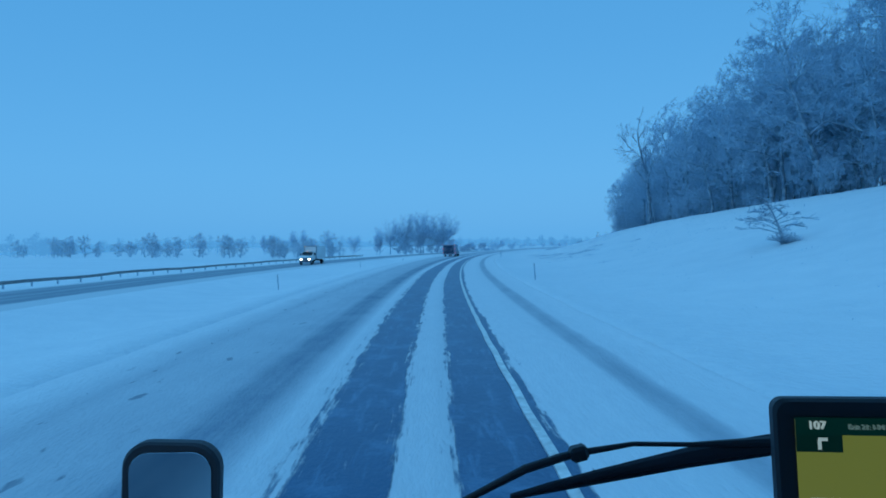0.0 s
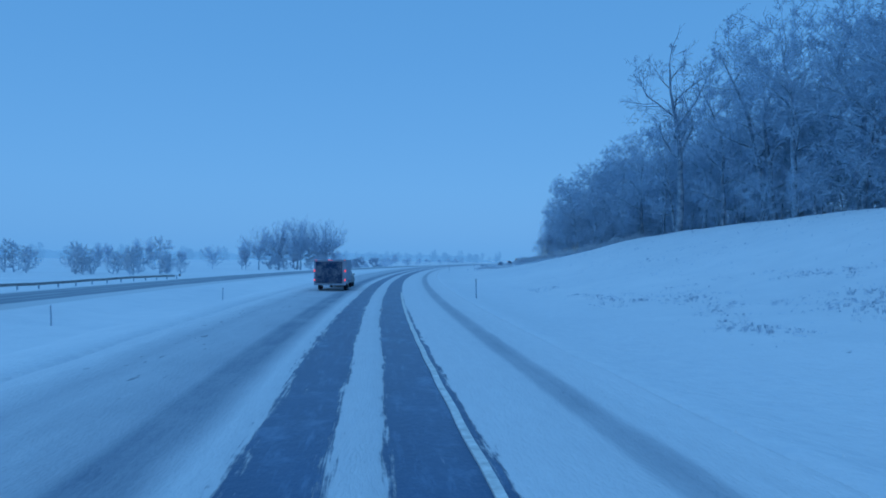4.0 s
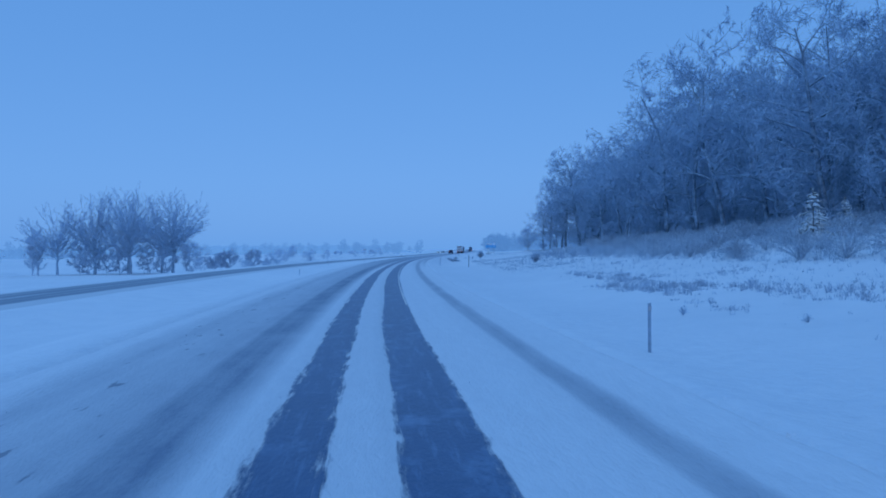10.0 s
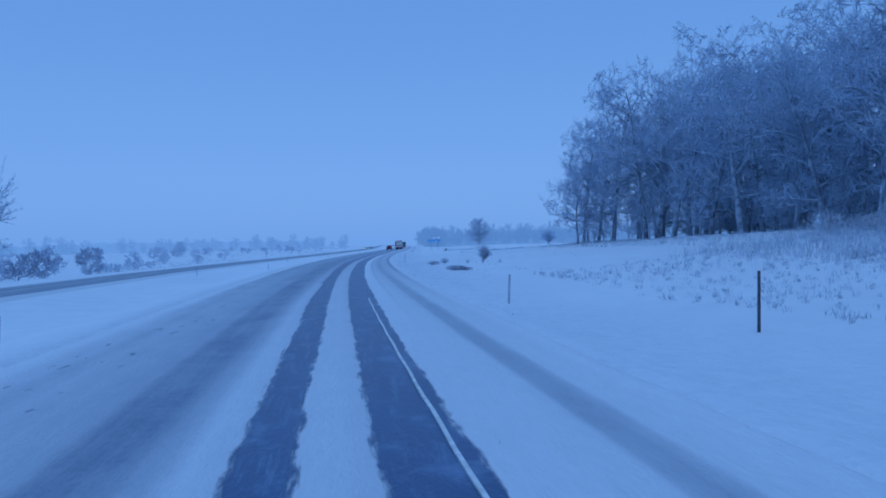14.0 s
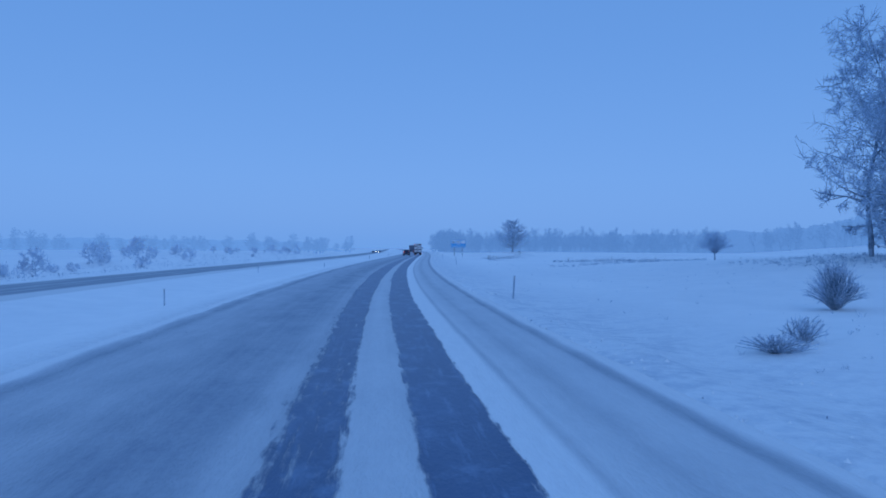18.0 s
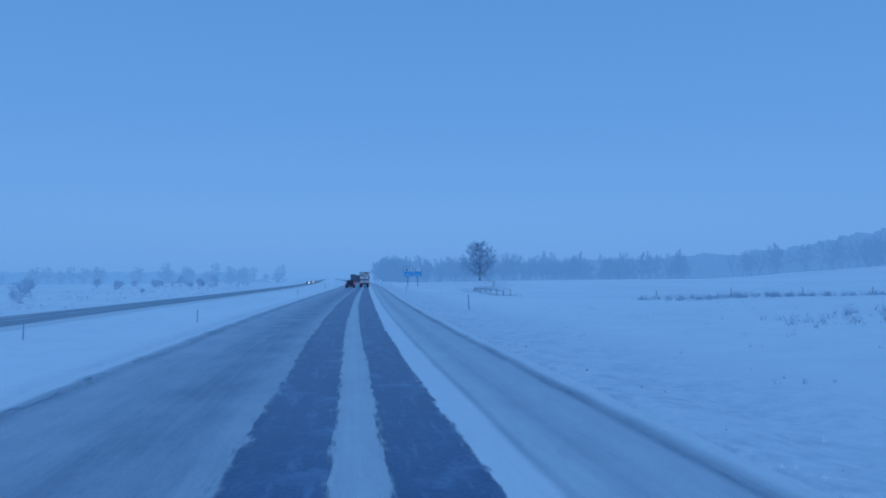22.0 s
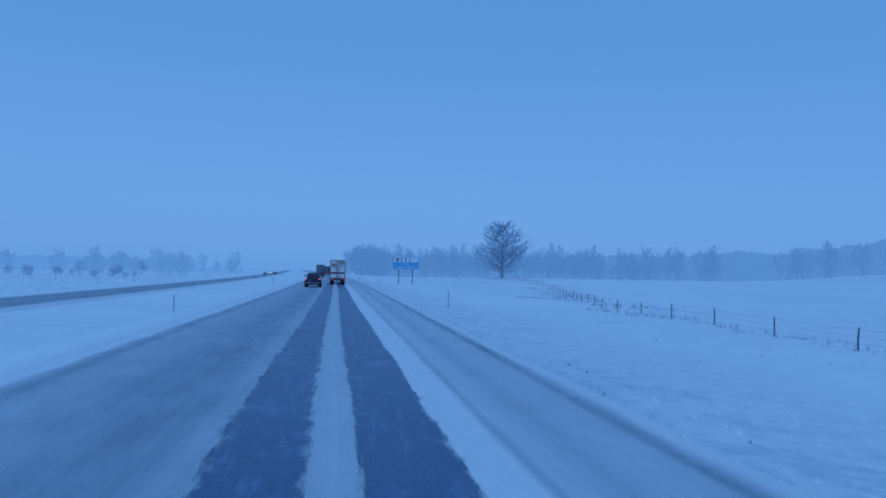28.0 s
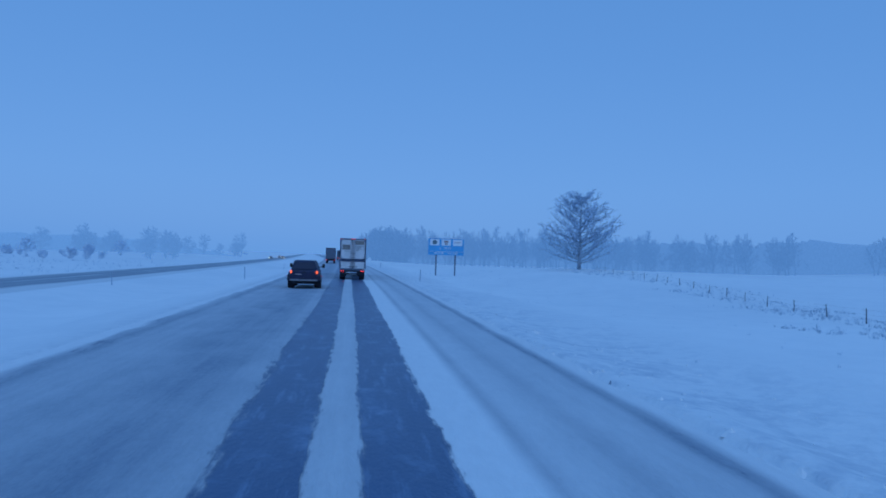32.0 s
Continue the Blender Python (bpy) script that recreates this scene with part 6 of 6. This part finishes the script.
def car(name, s, lat, turn, paint, label, front=False, suv=False):
    """A passenger car; rear at y = 0. front: its head lamps are lit."""
    root = new(name)
    h = 1.78 if suv else 1.45
    part("body", tapered([(0.08, 0.36), (0.0, 0.6), (0.03, 0.95), (0.4, 1.03), (3.6, 1.03), (4.5, 0.9), (4.72, 0.65), (4.65, 0.36)], 0.93, 0.86, 0.5, 1.03, 0.06), paint, root, "car body")
    back, top_back = (0.1, 0.4) if suv else (0.55, 1.2)
    part("cabin", tapered([(back, 0.98), (top_back, h - 0.06), (2.6, h), (3.6, 0.98)], 0.86, 0.64, 1.0, h, 0.07), paint, root, "car cabin")

    def pane(name, corners, label):
        """A thin window, its corners as (x, y, z) on the cabin's skin, drawn out by 12 mm."""
        c = [Vector(q) for q in corners]
        n = (c[1] - c[0]).cross(c[3] - c[0]).normalized()
        mid = sum(c, Vector()) / 4
        if n.dot(mid - Vector((0, 2.0, 1.2))) < 0:
            n = -n
        mesh_ob(name, [tuple(q - n * 0.01) for q in c] + [tuple(q + n * 0.012) for q in c],
                [(4, 5, 6, 7), (0, 1, 5, 4), (1, 2, 6, 5), (2, 3, 7, 6), (3, 0, 4, 7)], M_GLASS, root, label)

    def half(z):
        return 0.86 - 0.22 * (z - 1.0) / (h - 1.0)

    lo, hi = 1.08, h - 0.14
    f0, f1 = (lo - 0.98) / (h - 1.04), (hi - 0.98) / (h - 1.04)
    yb0, yb1 = back + (top_back - back) * f0, back + (top_back - back) * f1
    pane("rear_window", [(-half(lo) + 0.12, yb0, lo), (half(lo) - 0.12, yb0, lo), (half(hi) - 0.12, yb1, hi), (-half(hi) + 0.12, yb1, hi)], "dark rear window")
    yf0, yf1 = 3.6 - (lo - 0.98) / (h - 0.98), 3.6 - (hi - 0.98) / (h - 0.98)
    pane("windscreen", [(-half(lo) + 0.1, yf0, lo), (half(lo) - 0.1, yf0, lo), (half(hi) - 0.1, yf1, hi), (-half(hi) + 0.1, yf1, hi)], "dark windscreen")
    for sx in (-1, 1):
        for y0, y1 in ((max(yb1, 0.5) + 0.1, 1.25), (1.35, 2.1), (2.2, 2.75)) if suv else ((1.45, 2.1), (2.2, 2.75)):
            slope = 0.3 if y1 > 2.5 else 0.0
            pane("side_window", [(sx * half(lo), y0, lo), (sx * half(lo), y1 + slope, lo), (sx * half(hi), y1, hi), (sx * half(hi), y0, hi)], "dark side window")
    part("roof", box((1.24, 1.9, 0.06), (0, 1.6, h - 0.0), 0.025, 2), paint, root)
    for sx in (-1, 1):
        lamp(root, "tail_light", (sx * 0.72, -0.01, 0.85), (0.26, 0.06, 0.14), M_TAIL, "lit red tail light")
        lamp(root, "head_light", (sx * 0.68, 4.66, 0.72), (0.3, 0.08, 0.14), M_HEAD if front else M_LOGO_C, "head light")
        part("side_mirror", box((0.16, 0.1, 0.13), (sx * 0.98, 3.0, 1.08), 0.03), M_DARK, root)
        for y in (0.85, 3.75):
            wheel(root, sx * 0.82, y, 0.33, 0.22)
    part("bumper", box((1.7, 0.12, 0.2), (0, -0.02, 0.5), 0.04), M_SOOT, root)
    part("plate", box((0.32, 0.015, 0.14), (0, -0.05, 0.72), 0.003), M_LOGO_C, root, "pale plate with plain bar")
    root.matrix_basis = stand(s, lat, turn)
    return tagged(root, label, "car")


car("suv", 140.6, -3.9, 0, M_GREYCAR, "grey sport utility vehicle towing the enclosed trailer", suv=True)


def box_truck():
    """White straight truck with a short bonnet; rear at y = 0, front towards +y."""
    root = new("box_truck")
    part("cargo_box", box((2.45, 6.4, 2.5), (0, 3.3, 2.25), 0.04), M_PANEL, root, "white cargo box")
    part("box_trim", join(box((2.5, 0.1, 0.1), (0, 6.5, 3.47), 0.01), box((0.1, 0.1, 2.5), (-1.2, 6.5, 2.25), 0.01), box((0.1, 0.1, 2.5), (1.2, 6.5, 2.25), 0.01)), M_STEEL, root)
    part("cab", prism([(6.75, 0.9), (6.75, 2.35), (7.0, 2.5), (7.9, 2.45), (8.45, 1.75), (8.45, 0.9)], -1.1, 1.1, 0.08), M_WHITE, root, "white truck cab")
    part("bonnet", prism([(8.4, 0.85), (8.4, 1.72), (9.5, 1.5), (9.7, 1.25), (9.7, 0.8)], -0.85, 0.85, 0.08), M_WHITE, root, "white truck bonnet")
    part("windscreen", prism([(7.93, 2.4), (7.97, 2.42), (8.5, 1.78), (8.46, 1.76)], -0.98, 0.98), M_GLASS, root, "dark windscreen")
    part("grille", box((1.0, 0.06, 0.42), (0, 9.72, 1.1), 0.03), M_STEEL, root)
    part("front_bumper", box((2.3, 0.25, 0.3), (0, 9.75, 0.62), 0.05, 2), M_STEEL, root)
    part("chassis", box((0.9, 9.0, 0.3), (0, 4.8, 0.75), 0.03), M_SOOT, root)
    for sx in (-1, 1):
        lamp(root, "head_light", (sx * 0.78, 9.72, 1.02), (0.34, 0.08, 0.22), M_HEAD, "lit warm head light")
        lamp(root, "marker_light", (sx * 1.15, 6.58, 3.5), (0.1, 0.05, 0.07), M_AMBER, "amber corner light")
        part("front_fender", prism([(8.5, 0.7), (8.6, 1.2), (9.5, 1.2), (9.65, 0.7)], sx * 0.84, sx * 1.15, 0.05), M_WHITE, root)
        part("side_mirror", join(box((0.2, 0.12, 0.45), (sx * 1.4, 8.0, 1.95), 0.04, 2), tube([(sx * 1.08, 8.0, 2.0), (sx * 1.35, 8.0, 2.0)], 0.02, 6)), M_DARK, root)
        part("side_window", box((0.02, 0.8, 0.5), (sx * 1.105, 7.45, 1.98), 0.008), M_GLASS, root, "dark side window")
        wheel(root, sx * 1.0, 9.05, 0.45, 0.27)
        wheel(root, sx * 0.95, 2.0, 0.45, 0.5)
    for x in (-0.4, -0.2, 0, 0.2, 0.4):
        lamp(root, "roof_light", (x, 7.6, 2.52), (0.09, 0.06, 0.05), M_AMBER, "small amber roof light")
    root.matrix_basis = stand(135, -30.4, 180, 0.03)
    return tagged(root, "white box truck with lit head lights on the opposite road", "box truck")


box_truck()


def far_lorry(s, lat, label):
    """A lorry far ahead: dark rear doors, lit lamps."""
    root = new("lorry")
    part("cargo_box", box((2.5, 12.0, 2.8), (0, 6.1, 2.6), 0.04), M_STEEL, root, "grey cargo box")
    part("rear_frame", join(box((0.12, 0.1, 2.9), (-1.22, 0.05, 2.55), 0.01), box((0.12, 0.1, 2.9), (1.22, 0.05, 2.55), 0.01), box((2.4, 0.1, 0.12), (0, 0.05, 3.96), 0.01)), M_SOOT, root)
    part("rear_bumper", box((2.4, 0.12, 0.2), (0, 0.05, 0.75), 0.02), M_SOOT, root)
    part("cab", prism([(12.4, 0.7), (12.4, 3.2), (13.0, 3.5), (14.2, 3.3), (14.9, 1.9), (15.9, 1.7), (16.0, 0.6)], -1.15, 1.15, 0.08), M_GREYCAR, root, "dark lorry cab")
    part("chassis", box((0.9, 14.5, 0.3), (0, 7.6, 0.95), 0.02), M_SOOT, root)
    for sx in (-1, 1):
        lamp(root, "tail_light", (sx * 1.0, -0.02, 0.9), (0.22, 0.05, 0.12), M_TAIL, "lit red tail light")
        for y in (1.4, 2.7, 11.0, 14.9):
            wheel(root, sx * 0.96, y, 0.5, 0.45)
    root.matrix_basis = stand(s, lat)
    return tagged(root, label, "truck")


far_lorry(722, -3.6, "grey lorry ahead in the passing lane in blowing snow")
far_lorry(830, 0.2, "distant grey lorry in the snowfall ahead")
car("car", 790, 0.1, 0, M_GREYCAR, "distant grey car following a lorry in the snow")
car("car", 905, -33.2, 180, M_GREYCAR, "oncoming car with lit head lights", front=True)
car("car", 950, -29.5, 180, M_BLACKCAR, "dark oncoming car with lit head lights", front=True)
car("car", 990, -33.2, 180, M_GREYCAR, "far oncoming car with lit head lights", front=True)


# ---- the lorry cab from which the drive begins, standing open at the windscreen ----
CAB = stand(0.0, 0.0)
CAB.translation.z = 0.0


def slab(w, h, depth, r, at, turn=(0, 0, 0)):
    """An upright plate with round corners, facing y."""
    bm = bmesh.new()
    rim = []
    for cx, cz, a0 in ((w / 2 - r, h / 2 - r, 0), (-w / 2 + r, h / 2 - r, 90), (-w / 2 + r, -h / 2 + r, 180), (w / 2 - r, -h / 2 + r, 270)):
        for k in range(7):
            a = radians(a0 + 15 * k)
            rim.append((cx + r * math.cos(a), cz + r * math.sin(a)))
    rings = []
    for y, inset in ((-depth / 2, 0.12), (-depth * 0.32, 0.0), (depth * 0.3, 0.0), (depth / 2, 0.35)):
        rings.append([bm.verts.new((x - math.copysign(min(abs(x), depth * inset), x), y, z - math.copysign(min(abs(z), depth * inset), z))) for x, z in rim])
    n = len(rim)
    for r0, r1 in zip(rings, rings[1:]):
        for k in range(n):
            bm.faces.new((r0[k], r0[(k + 1) % n], r1[(k + 1) % n], r1[k]))
    bm.faces.new(rings[0])
    bm.faces.new(rings[-1])
    bmesh.ops.recalc_face_normals(bm, faces=bm.faces)
    bmesh.ops.rotate(bm, verts=bm.verts, matrix=Euler([radians(a) for a in turn]).to_matrix())
    bmesh.ops.translate(bm, verts=bm.verts, vec=Vector(at))
    return bm


def truck_cab():
    root = new("truck_tractor")
    c = 0.35
    part("bonnet", prism([(1.0, 0.7), (1.0, 1.72), (2.3, 1.5), (2.55, 1.3), (2.6, 0.7)], c - 0.95, c + 0.95, 0.08), M_WHITE, root, "white bonnet")
    part("front_bumper", box((2.4, 0.25, 0.4), (c, 2.7, 0.55), 0.06, 2), M_CHROME, root)
    part("lower_body", prism([(-1.6, 0.6), (-1.6, 1.75), (0.95, 1.75), (1.0, 0.6)], c - 1.15, c + 1.15, 0.05), M_WHITE, root)
    part("dashboard", prism([(0.42, 1.76), (0.45, 2.02), (0.62, 2.08), (1.0, 1.98), (1.02, 1.76)], c - 1.1, c + 1.1, 0.03), M_DARK, root, "dark dashboard")
    part("rear_wall", box((2.3, 0.06, 1.5), (c, -1.57, 2.5), 0.02), M_DARK, root)
    part("roof", box((2.4, 2.35, 0.07), (c, -0.42, 3.28), 0.03), M_WHITE, root)
    part("header_shelf", box((2.2, 0.5, 0.1), (c, 0.4, 3.15), 0.03), M_DARK, root, "dark shelf above the windscreen")
    for sx in (-1, 1):
        part("pillar", tube([(c + sx * 1.12, 1.0, 1.76), (c + sx * 1.08, 0.72, 3.25)], 0.05, 8), M_DARK, root, "dark windscreen pillar")
        part("rear_pillar", box((0.08, 0.14, 1.5), (c + sx * 1.12, -1.45, 2.5), 0.02), M_WHITE, root)
        part("fender", prism([(1.2, 0.6), (1.35, 1.1), (1.8, 1.2), (2.3, 1.05), (2.5, 0.6)], c + sx * 0.92, c + sx * 1.2, 0.06), M_WHITE, root)
        wheel(root, c + sx * 1.02, 1.85, 0.5, 0.3)
        wheel(root, c + sx * 0.98, -1.2, 0.5, 0.5)
    visor = part("sun_visor", box((0.62, 0.02, 0.2), (0.42, 0.5, 2.93), 0.015, 2, turn=None), M_DARK, root, "folded black sun visor")
    m = part("mirror_housing", slab(0.275, 0.25, 0.05, 0.075, (-0.727, 1.95, 1.822), (0, 2, 0)), M_DARK, root, "black bonnet mirror")
    part("mirror_glass", slab(0.228, 0.208, 0.008, 0.055, (-0.725, 1.923, 1.818), (0, 0, 1)), mat("mirror_glass", (0.3, 0.34, 0.38), 0.06, 1.0), m, "reflecting mirror glass")
    part("mirror_arm", tube([(-0.71, 1.97, 1.76), (-0.70, 1.99, 1.5), (-0.56, 2.0, 1.4)], 0.025, 8), M_DARK, root)
    part("wiper_arm", join(tube([(0.03, 0.82, 2.184), (0.0453, 0.82, 2.192), (0.1167, 0.82, 2.2278), (0.16, 0.82, 2.241), (0.1813, 0.82, 2.2461), (0.2474, 0.82, 2.2562), (0.32, 0.82, 2.2546), (0.4241, 0.82, 2.2559), (0.95, 0.84, 2.24)],
                           [0.003, 0.0042, 0.0055, 0.0055, 0.0045, 0.003, 0.003, 0.008, 0.014], 9), box((0.022, 0.02, 0.018), (0.1813, 0.82, 2.2461), 0.004, turn=(0, -14, 0)), tube([(0.95, 0.84, 2.24), (1.05, 0.9, 2.0)], 0.018, 7)), M_DARK, root, "black wiper arm")
    part("wiper_blade", join(tube([(0.0993, 0.83, 2.1911), (0.15, 0.83, 2.204), (0.2059, 0.83, 2.2163), (0.3164, 0.83, 2.238), (0.4241, 0.83, 2.2526), (0.8, 0.86, 2.24)], [0.003, 0.0045, 0.006, 0.010, 0.0115, 0.010], 8),
                             tube([(0.0993, 0.833, 2.187), (0.3164, 0.833, 2.226), (0.43, 0.833, 2.24)], [0.002, 0.005, 0.004], 6)), M_RUBBER, root, "rubber wiper blade with snow")
    root.matrix_basis = CAB
    return tagged(root, "white lorry tractor standing in the lane, windscreen open", "truck")


truck_cab()


def navigator():
    """Car navigator on a bracket: black frame, lit map, green bar with the distance and the next exit."""
    root = new("satnav")
    w, h = 0.2, 0.122
    part("casing", slab(w, h, 0.024, 0.012, (0, 0.001, 0)), M_DARK, root, "black plastic casing")

    def glow(name, c):
        return mat(name, tuple(v * 0.3 for v in c), 0.3, emit=c, power=0.6)

    ys = -0.0122
    part("map", box((w - 0.036, 0.001, h - 0.036), (0.0, ys, -0.001), 0.0), glow("screen_map", (0.17, 0.175, 0.04)), root, "dim yellow map screen")
    part("top_bar", box((w - 0.036, 0.001, 0.016), (0.0, ys - 0.0008, 0.036)), glow("screen_green", (0.002, 0.018, 0.016)), root, "dark green direction bar")
    part("turn_panel", box((0.04, 0.001, 0.016), (-0.062, ys - 0.0008, 0.020), 0.0), glow("screen_green_dark", (0.002, 0.014, 0.012)), root)
    part("route", tube([(0.0, ys - 0.001, -0.043), (0.004, ys - 0.001, -0.015), (0.014, ys - 0.001, 0.012), (0.03, ys - 0.001, 0.027)], 0.0016, 5), glow("screen_magenta", (0.34, 0.06, 0.36)), root, "magenta route line")
    part("road_marker", box((0.016, 0.001, 0.004), (0.0, ys - 0.002, -0.028), 0.0), glow("screen_dark", (0.01, 0.012, 0.02)), root)
    pale = glow("screen_pale", (0.35, 0.38, 0.42))
    for x in (-0.052, 0.05):
        part("data_panel", box((0.04, 0.001, 0.013), (x, ys - 0.001, -0.037), 0.0), pale, root, "pale data panel")
    for z, c in ((0.014, glow("screen_red", (0.35, 0.03, 0.03))), (-0.004, pale), (-0.019, pale)):
        bm = bmesh.new()
        bmesh.ops.create_cone(bm, segments=20, radius1=0.0068, radius2=0.0068, depth=0.001, cap_ends=True)
        bmesh.ops.rotate(bm, verts=bm.verts, matrix=Euler((radians(90), 0, 0)).to_matrix())
        bmesh.ops.translate(bm, verts=bm.verts, vec=(0.071, ys - 0.001, z))
        part("button", bm, c, root, "round screen button")
    white = glow("screen_white", (0.4, 0.45, 0.5))
    text("107", 0.0105, (-0.064, ys - 0.002, 0.037), white, root, "distance")
    text("Exit 21: I-94 W/I-80 W (IN-51/Des Moines)", 0.0062, (0.018, ys - 0.002, 0.036), glow("screen_dim", (0.10, 0.14, 0.15)), root, "direction")
    ink = glow("screen_ink", (0.02, 0.025, 0.03))
    text("19:48", 0.009, (-0.052, ys - 0.003, -0.037), ink, root, "clock")
    text("29", 0.009, (0.045, ys - 0.003, -0.037), ink, root, "speed")
    part("arrow", join(box((0.003, 0.001, 0.009), (-0.062, ys - 0.002, 0.019)), box((0.008, 0.001, 0.003), (-0.059, ys - 0.002, 0.024))), white, root, "white turn arrow")
    part("bracket", tube([(0.02, 0.012, 0.0), (0.06, 0.06, -0.02), (0.07, 0.09, -0.16), (0.07, 0.09, -0.22)], 0.012, 8), M_DARK, root)
    part("mount_foot", tube([(0.07, 0.09, -0.205), (0.07, 0.09, -0.235)], [0.04, 0.045], 14), M_DARK, root)
    root.matrix_basis = CAB @ pose(0.432, 0.63, 2.291, -4, -2, -14)
    return tagged(root, "car navigator with a yellow map on a dashboard bracket", "navigator")


navigator()


def dash_camera():
    root = new("dash_camera")
    part("housing", prism([(-0.03, 0.0), (-0.035, -0.14), (0.01, -0.16), (0.035, -0.1), (0.03, 0.0)], -0.045, 0.045, 0.015), M_DARK, root, "black rounded housing")
    part("mount", box((0.1, 0.05, 0.05), (0, 0.01, 0.03), 0.02, 2), M_DARK, root)
    part("hanger", tube([(0, 0.01, 0.05), (0, 0.0, 0.32)], 0.014, 7), M_DARK, root)
    for i in range(5):
        lamp(root, "indicator", (-0.03 + i * 0.012, -0.036, -0.128), (0.006, 0.004, 0.005), M_TAIL, "small red indicator light")
    root.matrix_basis = CAB @ pose(0.62, 0.62, 2.8, 0, 0, -20)
    return tagged(root, "black dash camera with red indicator lights", "dash camera")


dash_camera()
